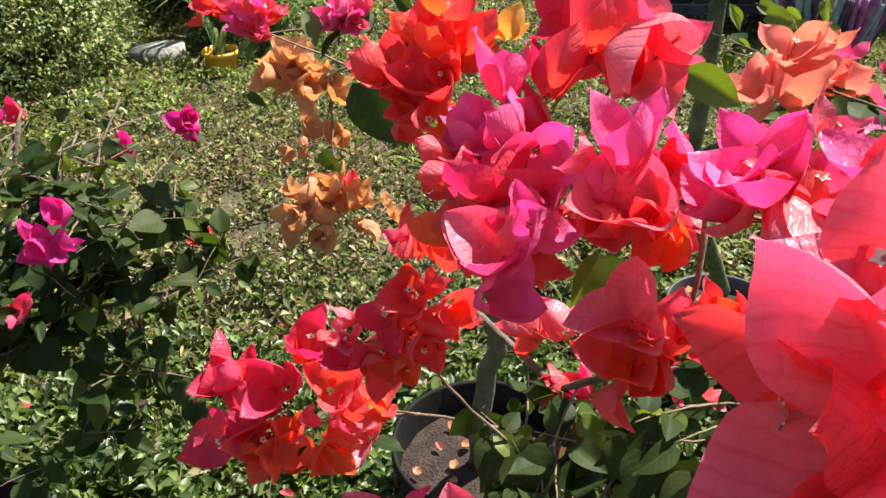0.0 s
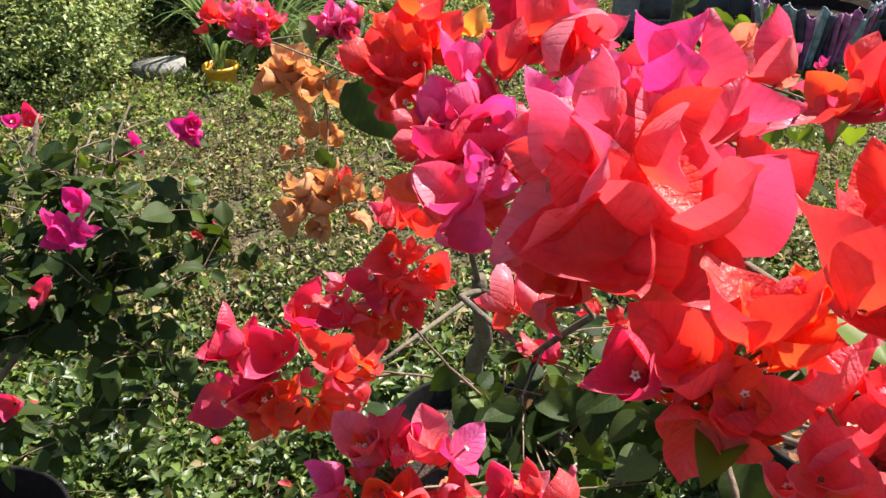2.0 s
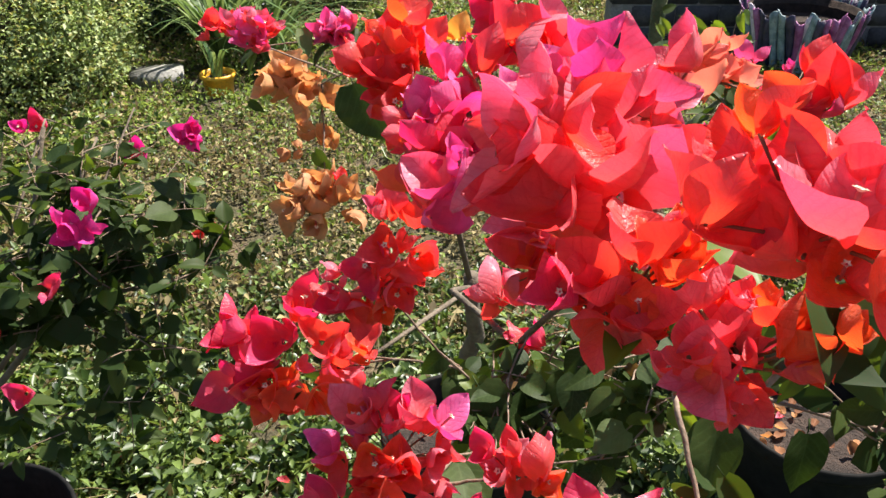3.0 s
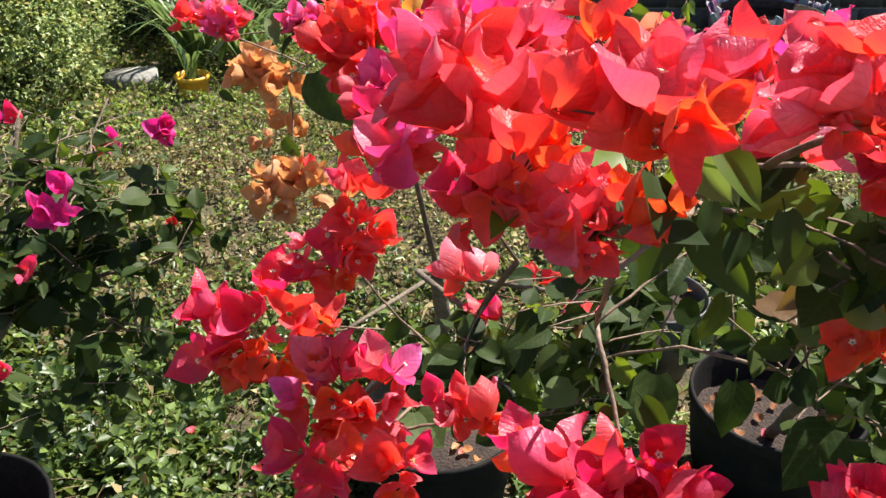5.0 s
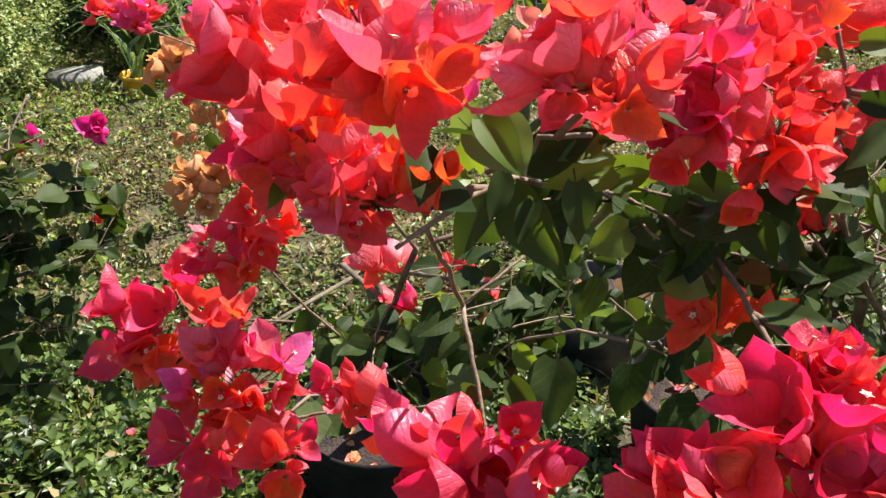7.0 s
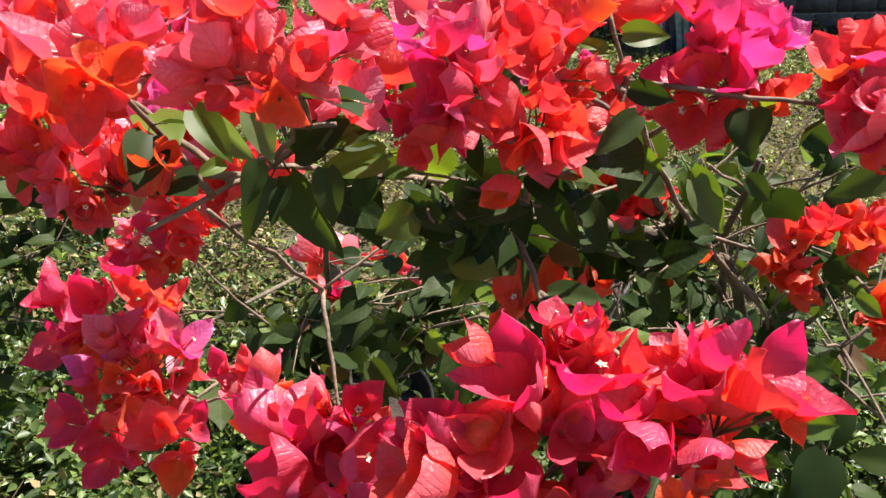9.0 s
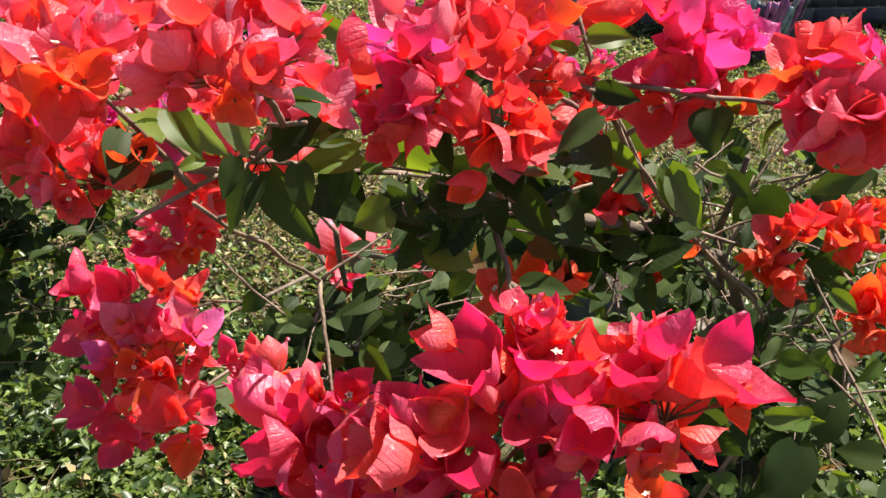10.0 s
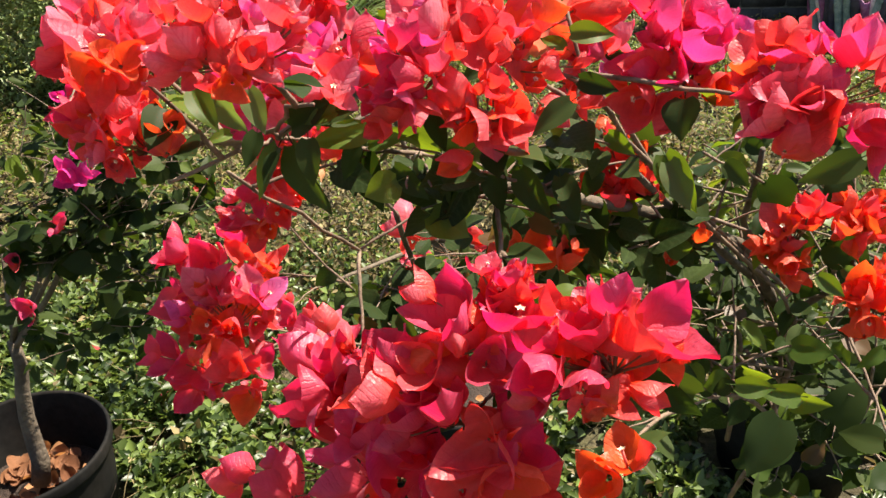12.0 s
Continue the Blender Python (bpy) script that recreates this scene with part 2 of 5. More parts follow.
def bract_mesh(key, seed):
    """One papery bract, 1 long from its base: an ovate boat with a keel, a belly, a sharp tip and a softly waved edge."""
    rng = random.Random(seed)
    rows, half = 12, 4
    cup, belly, width = rng.uniform(0.18, 0.42), rng.uniform(0.05, 0.16), rng.uniform(0.31, 0.46)
    keel, curl, point = rng.uniform(0.05, 0.15), rng.uniform(-0.34, 0.16), rng.uniform(0.66, 0.92)
    f1, f2, a1 = rng.uniform(0, 6), rng.uniform(0, 6), rng.uniform(0.025, 0.065)
    twist, lean, off = rng.uniform(-0.3, 0.3), rng.uniform(-0.1, 0.1), rng.uniform(0, 50)
    verts, faces = [], []
    for i in range(rows + 1):
        s = i / rows
        # widest at two fifths, heart-shaped at the foot, drawn out into the tip
        w = width * (0.22 + 0.78 * math.sin(math.pi * min(0.5, s * 1.35))) if s < 0.38 else width * math.cos(math.pi / 2 * (s - 0.38) / 0.62) ** point
        w = max(w * (1 - 0.16 * math.exp(-((s - 0.9) / 0.07) ** 2)), 0.006)
        for j in range(-half, half + 1):
            u = j / half
            x = u * w + lean * s * s
            y = s - 0.1 * u * u * (1 - s) * (1.2 if s < 0.25 else 0.3)
            z = cup * (u * w / width) ** 2 * (1.1 - 0.5 * s) - keel * (1 - abs(u)) * math.sin(math.pi * min(1, s + 0.12)) - belly * math.sin(math.pi * s) + curl * max(0, s - 0.5) ** 2 * 2
            z += a1 * abs(u) ** 1.8 * (math.sin(7 * s + f1 + 2 * u) + 0.5 * math.sin(13 * s + f2 - 3 * u))
            z += 0.045 * noise.noise(Vector((x * 2.6, y * 2.6, off))) * min(1, 3 * s)
            x2 = x * math.cos(twist * s) - z * math.sin(twist * s)
            z2 = x * math.sin(twist * s) + z * math.cos(twist * s)
            verts.append((x2, y, z2))
    cols = 2 * half + 1
    for i in range(rows):
        for j in range(cols - 1):
            a = i * cols + j
            faces.append((a, a + 1, a + cols + 1, a + cols))
    return mesh_of("bract", verts, faces, BRACT[key])


def leaf_mesh(tone, seed, wide):
    """One ovate leaf, 1 long from the end of its stalk, folded along the midrib, with a pointed tip."""
    rng = random.Random(seed)
    rows, half = 8, 3
    fold, droop, a1, f1 = rng.uniform(0.04, 0.16), rng.uniform(-0.02, 0.3), rng.uniform(0.0, 0.025), rng.uniform(0, 6)
    verts, faces = [], []
    for i in range(rows + 1):
        s = i / rows
        w = wide * 0.5 * math.sin(math.pi * min(1, s * 0.95 + 0.05) ** 0.7) ** 0.85 if s < 1 else 0.006
        if s > 0.78:
            w *= 1 - 0.4 * (s - 0.78) / 0.22
        for j in range(-half, half + 1):
            u = j / half
            z = fold * abs(u) * math.sin(math.pi * min(1, s + 0.1)) - droop * s * s + a1 * abs(u) * math.sin(11 * s + f1 + 2 * u)
            verts.append((u * w, s - 0.06 * u * u * (1 - s), z))
    cols = 2 * half + 1
    for i in range(rows):
        for j in range(cols - 1):
            a = i * cols + j
            faces.append((a, a + 1, a + cols + 1, a + cols))
    n0 = len(verts)
    stem, sf = tube_data([Vector((0, -0.22, -0.03)), Vector((0, -0.1, -0.005)), Vector((0, 0.03, -0.012))], [0.014, 0.012, 0.010], 4)
    verts += stem
    faces += [tuple(n0 + k for k in f) for f in sf]
    return mesh_of("leaf", verts, faces, LEAF[tone])


BRACTS = {k: [bract_mesh(k, 31 * i + ord(k)) for i in range(12)] for k in BRACT}
LEAVES = {}
for tone in range(4):
    for w10 in (5, 7, 9):
        LEAVES[tone, w10] = [leaf_mesh(tone, 100 * tone + 10 * w10 + i, w10 / 10 + 0.02 * i) for i in range(4)]


def floret_mesh():
    verts, faces = tube_data([Vector((0, 0, 0)), Vector((0.001, 0, 0.4)), Vector((0, 0.002, 0.85))], [0.05, 0.07, 0.055], 6)
    n0 = len(verts)
    for ring, r in ((0, 0.05), (1, 0.13), (2, 0.2)):
        for k in range(10):
            w = 2 * math.pi * k / 10
            rr = r * (0.55 if ring == 2 and k % 2 else 1)
            verts.append(Vector((rr * math.cos(w), rr * math.sin(w), 0.86 + 0.02 * ring - (0.03 if ring == 0 else 0))))
    for ring in range(2):
        for k in range(10):
            k2 = (k + 1) % 10
            faces.append((n0 + ring * 10 + k, n0 + ring * 10 + k2, n0 + ring * 10 + 10 + k2, n0 + ring * 10 + 10 + k))
    me = mesh_of("floret", verts, faces, TUBE)
    me.materials.append(STAR)
    for p in me.polygons:
        if p.index >= len(faces) - 20:
            p.material_index = 1
    return me


FLORET = floret_mesh()


def turn_to(place, y_axis, z_hint, size):
    """A pose whose y runs along y_axis and whose z leans to z_hint."""
    y = y_axis.normalized()
    z = z_hint - y * z_hint.dot(y)
    z = z.normalized() if z.length > 1e-4 else y.orthogonal().normalized()
    x = y.cross(z)
    m = Matrix((x, y, z)).transposed().to_4x4()
    return Matrix.Translation(place) @ m @ Matrix.Scale(size, 4)


class Bush:
    """A bougainvillea: one thing with its trunk, branches, flower clusters and leaves."""

    def __init__(self, x, y, z, label, nodes, seed, leaf_size, density, every=0.045):
        self.ob = thing("bougainvillea_bush", x, y, z, label, "bush")
        self.base = Vector((x, y, z))
        self.nodes = [Vector(n) for n in nodes]
        self.rng = random.Random(seed)
        self.leaf_size, self.density, self.every = leaf_size, density, every
        self.count, self.rest = 0, []

    def local(self, p):
        return Vector(p) - self.base

    def wood(self, name, points, radii, material, sides=7, label=""):
        v, f = tube_data([self.local(p) for p in points], radii, sides)
        return part(name, mesh_of(name, v, f, material), self.ob, label)

    def leaf(self, base, direction, normal, size, tone=None, wide=None):
        rng = self.rng
        if tone is None:
            tone = rng.choices((0, 1, 2, 3), self.density)[0]
        w10 = min((5, 7, 9), key=lambda q: abs(q - wide * 10)) if wide else rng.choice((5, 7, 7, 9))
        m = turn_to(self.local(base), direction, normal, size)
        self.count += 1
        data = rng.choice(LEAVES[tone, w10])
        if self.count > 300:
            self.rest.append((data, m, tone))
        else:
            part("leaf", data, self.ob, "", m)

    def finish(self):
        """The leaves past the first 300, as one mesh."""
        verts, faces, tones, n0 = [], [], [], 0
        for data, m, tone in self.rest:
            co = np.empty(3 * len(data.vertices))
            data.vertices.foreach_get("co", co)
            r = np.array(m)
            verts.append(co.reshape(-1, 3) @ r[:3, :3].T + r[:3, 3])
            faces += [tuple(n0 + k for k in p.vertices) for p in data.polygons]
            tones += [tone] * len(data.polygons)
            n0 += len(data.vertices)
        if verts:
            me = mesh_of("foliage", np.concatenate(verts), faces, LEAF_REST[0])
            for mat in LEAF_REST[1:]:
                me.materials.append(mat)
            me.polygons.foreach_set("material_index", tones)
            tagged(part("foliage", me, self.ob), kind="stuff")

    def leafy_line(self, points, every, size):
        rng = self.rng
        gone = 0.0
        for a, b in zip(points[1:-1], points[2:]):
            gone += (b - a).length
            if gone < every:
                continue
            gone = 0
            d = (b - a).normalized()
            for _ in range(rng.choice((1, 1, 2))):
                side = Vector((rng.uniform(-1, 1), rng.uniform(-1, 1), rng.uniform(-0.7, 0.35)))
                way = (side - d * side.dot(d) * 0.5 + d * 0.3).normalized()
                self.leaf(b + way * size * 0.2, way, Vector((rng.uniform(-0.5, 0.6), rng.uniform(-0.5, 0.4), 1)), size * rng.uniform(0.7, 1.15))

    def branch_to(self, target, radius=0.0026, leaves=True, reach=0.05):
        rng = self.rng
        start = min(self.nodes, key=lambda n: abs((n - target).length - reach) + 0.35 * max(0, n.z - target.z) + rng.uniform(0, 0.05))
        line = bend(start, target, 0.05 * (target - start).length, 0.06 * (target - start).length, 9, rng)
        n = len(line)
        self.wood("branch", line, [0.6 * radius * (1.2 - 0.7 * i / n) for i in range(n)], TWIG, 6)
        self.nodes += [line[4], line[6]]
        if leaves:
            self.leafy_line(line, self.every, self.leaf_size)
        return line


def cluster(bush, flowers):
    """A spray of flowers: its stalks are the part, its bracts and florets the pieces."""
    rng = bush.rng
    heads = [Vector(f[:3]) for f in flowers]
    centre = sum(heads, Vector()) / len(heads)
    size = sum(f[3] for f in flowers) / len(flowers)
    foot = centre + Vector((0.1, 0.5, -0.8)).normalized() * (size * 0.6)
    if (bush.base - centre).xy.length > 0.1:
        foot += (bush.base - centre).normalized() * size * 0.25
    bush.branch_to(foot)
    verts, faces = [], []
    poses_ = []
    many = len(heads) > 2
    # buds and smaller flowers tucked between the open ones
    for f, head in list(zip(flowers, heads)):
        for _ in range(rng.choice(((3, 3, 4) if size < 0.048 and head.z > 1.4 else (1, 1, 2)) if len(f) > 5 else (0, 0, 1, 1) if head.z > 1.54 else (1, 1, 2, 2)) if many else 0):
            step = Vector((rng.uniform(-1, 1), rng.uniform(-0.1, 1.0), rng.uniform(-0.9, 0.6))).normalized()
            flowers = [*flowers, (0, 0, 0, f[3] * rng.uniform(0.55, 0.95), rng.choice({"p": "pppr", "m": "mmmr", "o": "oor", "u": "uup"}.get(f[4], f[4])))]
            heads.append(head.lerp(centre, 0.2) + step * f[3] * rng.uniform(0.45, 0.75))
    for f, head in zip(flowers, heads):
        out = (head - centre) / max(size, 1e-4)
        axis = (Vector((-0.05, -0.05, 0.5)) + out * 0.55 + Vector((rng.gauss(0, 0.34), rng.gauss(0, 0.3), rng.gauss(0, 0.26)))).normalized()
        if len(f) > 5:
            axis = Vector(f[5:8]).normalized()
        base = head - axis * f[3] * 0.38
        line = bend(foot, base, 0.0, 0.12 * size, 4, rng)
        v, fc = tube_data(line, [0.0006, 0.0006, 0.0005, 0.0005, 0.0006], 5)
        n0 = len(verts)
        verts += v
        faces += [tuple(n0 + k for k in q) for q in fc]
        poses_.append((base, axis, f[3], f[4]))
    spray = part("flowering_stem", mesh_of("flowering_stem", [bush.local(v) for v in verts], faces, STALK), bush.ob)
    for base, axis, s, key in poses_:
        a = axis.orthogonal().normalized()
        b = axis.cross(a)
        w0, open_ = rng.uniform(0, 6.28), rng.uniform(0.3, 0.8)
        for k in range(3):
            w = w0 + k * 2.094 + rng.uniform(-0.2, 0.2)
            o = open_ * rng.uniform(0.65, 1.45)
            radial = a * math.cos(w) + b * math.sin(w)
            way = axis * math.cos(o) + radial * math.sin(o)
            inward = axis * math.sin(o) - radial * math.cos(o)
            m = turn_to(bush.local(base + radial * s * 0.06), way, inward, s * rng.uniform(0.62, 0.98))
            pick = key if rng.random() < 0.9 else {"r": "o", "p": "r", "o": "r", "m": "r", "u": "p"}.get(key, key)
            part("bract", rng.choice(BRACTS[pick]), spray, "", m)
        for k in range(rng.choice((0, 0, 1))):
            way = (axis + (a * math.cos(w0 + 2.1 * k) + b * math.sin(w0 + 2.1 * k)) * 0.25).normalized()
            m = turn_to(bush.local(base + way * s * 0.02), way.orthogonal(), way, s * 0.4)
            part("floret", FLORET, spray, "", m)


def leaves_at(bush, rows):
    """Single leaves from the end of the stalk to the tip, with width and tone."""
    rng = bush.rng
    for bx, by, bz, tx, ty, tz, wide, tone in rows:
        b, t = Vector((bx, by, bz)), Vector((tx, ty, tz))
        d = t - b
        size = d.length
        d += Vector((0, rng.uniform(-0.2, 0.2), 0)) * d.length
        bush.leaf(b, d, Vector((rng.uniform(-0.7, 0.2), rng.uniform(-1.2, -0.5), rng.uniform(0.1, 0.6))), size, tone, wide)


def leaf_cloud(bush, cx, cy, cz, rx, ry, rz, twigs, per, size):
    """Leafy twigs that fill a volume of the crown."""
    rng = bush.rng
    for _ in range(twigs):
        while True:
            p = Vector((rng.uniform(-1, 1), rng.uniform(-1, 1), rng.uniform(-1, 1)))
            if p.length < 1:
                break
        tip = Vector((cx + p.x * rx, cy + p.y * ry, cz + p.z * rz))
        line = bush.branch_to(tip, 0.0018, False, 0.09)
        for _ in range(per):
            s = rng.uniform(0.45, 1.0)
            q = line[min(len(line) - 1, int(s * (len(line) - 1) + 0.5))]
            way = Vector((rng.uniform(-1, 1), rng.uniform(-1, 1), rng.uniform(-0.9, 0.35))).normalized()
            bush.leaf(q + way * size * 0.2, way, Vector((rng.uniform(-0.8, 0.6), rng.uniform(-1.0, 0.4), rng.uniform(0.3, 1))), size * rng.uniform(0.6, 1.2))


def lathe(profile, sides=40):
    verts, faces = [], []
    for r, z in profile:
        for k in range(sides):
            w = 2 * math.pi * k / sides
            verts.append((r * math.cos(w), r * math.sin(w), z))
    for i in range(len(profile) - 1):
        for k in range(sides):
            k2 = (k + 1) % sides
            faces.append((i * sides + k, i * sides + k2, (i + 1) * sides + k2, (i + 1) * sides + k))
    return verts, faces


def pot(x, y, r, h, material, soil_depth, label, litter=20, litter_keys=("q",), piece=0.026):
    """A nursery pot with a rolled rim, its soil and the dead bracts on it."""
    ob = thing("plant_pot", x, y, 0, label, "plant pot", "plant pots")
    rb = r * 0.78
    prof = [(0.002, 0.004), (rb * 0.96, 0.004), (rb, 0.012), (r * 0.955, h - 0.045), (r * 0.96, h - 0.04), (r * 1.0, h - 0.038), (r * 1.012, h - 0.03), (r * 1.015, h - 0.006), (r * 1.005, h), (r * 0.975, h), (r * 0.965, h - 0.006), (r * 0.93, h * 0.6), (r * 0.86, h * 0.3), (0.002, h * 0.28)]
    v, f = lathe(prof)
    part("pot_body", mesh_of("pot_body", v, f, material), ob)
    rng = random.Random(int(1000 * (x + 7)))
    zs = h - soil_depth
    rs = r * (0.86 + 0.09 * zs / h)
    verts, faces = [], []
    rings, sides = 8, 30
    for i in range(rings + 1):
        for k in range(sides):
            w = 2 * math.pi * k / sides
            rr = rs * i / rings
            verts.append((rr * math.cos(w), rr * math.sin(w), zs + 0.012 * noise.noise(Vector((rr * math.cos(w) * 18 + x, rr * math.sin(w) * 18, 1))) + 0.02 * (1 - i / rings)))
    for i in range(rings):
        for k in range(sides):
            k2 = (k + 1) % sides
            faces.append((i * sides + k, i * sides + k2, (i + 1) * sides + k2, (i + 1) * sides + k))
    part("soil", mesh_of("soil", verts, faces, POT_SOIL), ob, "dark crumbly potting soil")
    for _ in range(litter):
        w, rr = rng.uniform(0, 6.28), rs * 0.85 * math.sqrt(rng.random())
        m = turn_to(Vector((rr * math.cos(w), rr * math.sin(w), zs + 0.026)), Vector((rng.uniform(-1, 1), rng.uniform(-1, 1), rng.uniform(0, 0.3))), Vector((rng.uniform(-0.3, 0.3), rng.uniform(-0.3, 0.3), 1)), piece * rng.uniform(0.75, 1.25))
        part("fallen_bract", rng.choice(BRACTS[rng.choice(litter_keys)]), ob, "dry fallen bract", m)
    return ob


def scatter(name, places, sizes, normals_up, material_of, materials, seed, slim=0.5, fold=0.15):
    """Many small folded leaves as one mesh of kind stuff. places: n x 3."""
    g = np.random.default_rng(seed)
    n = len(places)
    ang = g.uniform(0, 2 * np.pi, n)
    pitch = g.normal(0, 1, n) * (1 - normals_up) * 0.9 + g.uniform(0.0, 0.5, n)
    d = np.stack([np.cos(ang) * np.cos(pitch), np.sin(ang) * np.cos(pitch), np.sin(pitch)], 1)
    side = np.stack([-np.sin(ang), np.cos(ang), np.zeros(n)], 1)
    tilt = g.normal(0, 0.5, n)[:, None]
    nor = np.cross(d, side)
    side = side * np.cos(tilt) + nor * np.sin(tilt)
    nor = np.cross(side, d)
    nor *= np.where(nor[:, 2:] < 0, -1, 1)
    L = sizes[:, None]
    W = L * slim * g.uniform(0.7, 1.2, n)[:, None] * 0.5
    base = places
    mid = base + d * L * 0.48
    tip = base + d * L - np.array([0, 0, 0.12]) * L
    left = mid + side * W + nor * L * fold
    right = mid - side * W + nor * L * fold
    verts = np.stack([base, right, tip, left], 1).reshape(-1, 3)
    me = bpy.data.meshes.new(name)
    me.vertices.add(4 * n)
    me.vertices.foreach_set("co", verts.astype(np.float32).ravel())
    idx = np.arange(n) * 4
    tris = np.stack([idx, idx + 1, idx + 2, idx, idx + 2, idx + 3], 1).reshape(-1)
    me.loops.add(6 * n)
    me.loops.foreach_set("vertex_index", tris.astype(np.int32))
    me.polygons.add(2 * n)
    me.polygons.foreach_set("loop_start", (np.arange(2 * n) * 3).astype(np.int32))
    for mat in materials:
        me.materials.append(mat)
    me.polygons.foreach_set("material_index", np.repeat(material_of, 2).astype(np.int32))
    me.update(calc_edges=True)
    return me


# ---- ground ----


def ground_height(x, y):
    return 0.02 * noise.noise(Vector((x * 0.9, y * 0.9, 3.1))) + 0.008 * noise.noise(Vector((x * 5, y * 5, 7.7)))


def make_ground():
    near = np.linspace(-8, 8, 121)
    xs = np.concatenate([[-3000, -600, -120, -40, -16], near, [16, 40, 120, 600, 3000]])
    ys = np.concatenate([[-3000, -600, -120, -40, -12], np.linspace(-6, 11, 129), [16, 40, 120, 600, 3000]])
    verts = [(x, y, ground_height(x, y) if abs(x) < 9 and -7 < y < 12 else 0.0) for y in ys for x in xs]
    w = len(xs)
    faces = [(j * w + i, j * w + i + 1, (j + 1) * w + i + 1, (j + 1) * w + i) for j in range(len(ys) - 1) for i in range(w - 1)]
    tagged(new("ground", mesh_of("ground", verts, faces, EARTH)), "dry brown garden soil under low weeds", "ground", "", "structure")


make_ground()


def make_cover():
    g = np.random.default_rng(5)
    n = 330000
    # denser close to the pots, thinner with distance
    y = 0.7 + 9.0 * g.random(n) ** 1.5
    x = g.uniform(-1, 1, n) * (1.3 + 0.62 * y) + 0.1
    patch = np.array([noise.noise(Vector((a * 1.1, b * 1.1, 0.4))) for a, b in zip(x, y)])
    fine = np.array([noise.noise(Vector((a * 6.0, b * 6.0, 2.4))) for a, b in zip(x, y)])
    lush = np.clip(1.15 - np.abs(y - 1.7) * 0.9, 0, 1) + 0.7 * patch
    keep = fine + 0.25 * patch > -0.52 + 0.36 * g.random(n)
    for px_, py_, pr in ((0.066, 1.55, 0.22), (0.95, 1.6, 0.24), (-0.99, 1.22, 0.22), (0.78, 2.15, 0.2), (-1.32, 4.8, 0.17)):
        keep &= np.hypot(x - px_, y - py_) > pr
    x, y, patch, fine, lush = x[keep], y[keep], patch[keep], fine[keep], lush[keep]
    n = len(x)
    top = 0.03 + 0.11 * np.clip(fine + 0.5, 0, 1) + 0.03 * np.clip(patch, 0, 1)
    z = top * g.random(n) ** 0.7
    base = np.array([ground_height(a, b) for a, b in zip(x, y)])
    size = (0.016 + 0.023 * g.random(n)) * (0.85 + 0.65 * np.clip(lush, 0, 1)) * (0.85 + 0.09 * y)
    dry = np.clip(0.42 - 0.5 * lush + 0.25 * (y > 2.2) * (y < 3.9), 0.06, 0.75)
    mat = (g.random(n) < dry).astype(int)
    # paints sunlight into the weed colour: far rows and around the yellow bowl
    sun_tint = np.clip((y - 2.5) / 1.2, 0, 0.75) + 0.9 * np.exp(-((x + 1.25) ** 2 + (y - 4.75) ** 2) / 0.12)
    mat = np.where((mat == 0) & (g.random(n) < sun_tint), 2, mat)
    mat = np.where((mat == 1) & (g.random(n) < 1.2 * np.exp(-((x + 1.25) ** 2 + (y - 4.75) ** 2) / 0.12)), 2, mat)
    slim = 0.55
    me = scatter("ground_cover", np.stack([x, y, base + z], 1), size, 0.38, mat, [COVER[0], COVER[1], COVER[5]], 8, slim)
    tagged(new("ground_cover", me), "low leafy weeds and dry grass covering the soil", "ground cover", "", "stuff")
    # slender blades standing in the weeds
    m = 80000
    y2 = 0.9 + 7.5 * g.random(m) ** 1.4
    x2 = g.uniform(-1, 1, m) * (1.3 + 0.6 * y2) + 0.1
    tuft = np.array([noise.noise(Vector((a * 3.0, b * 3.0, 5.5))) for a, b in zip(x2, y2)])
    keep = tuft > -0.2 + 0.4 * g.random(m)
    for px_, py_, pr in ((0.066, 1.55, 0.24), (0.95, 1.6, 0.25), (-0.99, 1.22, 0.24), (0.78, 2.15, 0.2), (-1.32, 4.84, 0.12)):
        keep &= np.hypot(x2 - px_, y2 - py_) > pr
    x2, y2 = x2[keep], y2[keep]
    m = len(x2)
    base = np.array([ground_height(a, b) for a, b in zip(x2, y2)])
    blades = scatter("grass_blades", np.stack([x2, y2, base + 0.05 * g.random(m)], 1), 0.045 + 0.06 * g.random(m), 0.2, g.choice(3, m, p=[0.25, 0.3, 0.45]), [COVER[0], COVER[1], COVER[5]], 12, 0.13, 0.04)
    tagged(new("grass_blades", blades), "thin green and straw-coloured grass blades among the weeds", "grass", "", "stuff")
    # thinner all round
    n = 230000
    x, y = np.concatenate([g.uniform(-9, 9, 40000), g.normal(0.1, 3.4, n - 40000)]), np.concatenate([g.uniform(-7, 11, 40000), g.normal(1.5, 3.0, n - 40000)])
    tuft = np.array([noise.noise(Vector((a * 1.6, b * 1.6, 8.2))) for a, b in zip(x, y)])
    out = ((y < 0.75) | (np.abs(x - 0.1) > 1.25 + 0.62 * y)) & (tuft > -0.45 + 0.4 * g.random(n)) & (np.hypot(x + 0.99, y - 1.22) > 0.22)
    x, y = x[out], y[out]
    n = len(x)
    base = np.array([ground_height(a, b) for a, b in zip(x, y)])
    me = scatter("ground_cover", np.stack([x, y, base + 0.08 * g.random(n)], 1), 0.035 + 0.035 * g.random(n), 0.45, (g.random(n) < 0.4).astype(int), COVER[:2], 9, slim)
    tagged(new("outer_cover", me), "patchy low weeds over dry garden soil", "ground cover", "", "stuff")
    # dry stems lying in it
    verts, faces = [], []
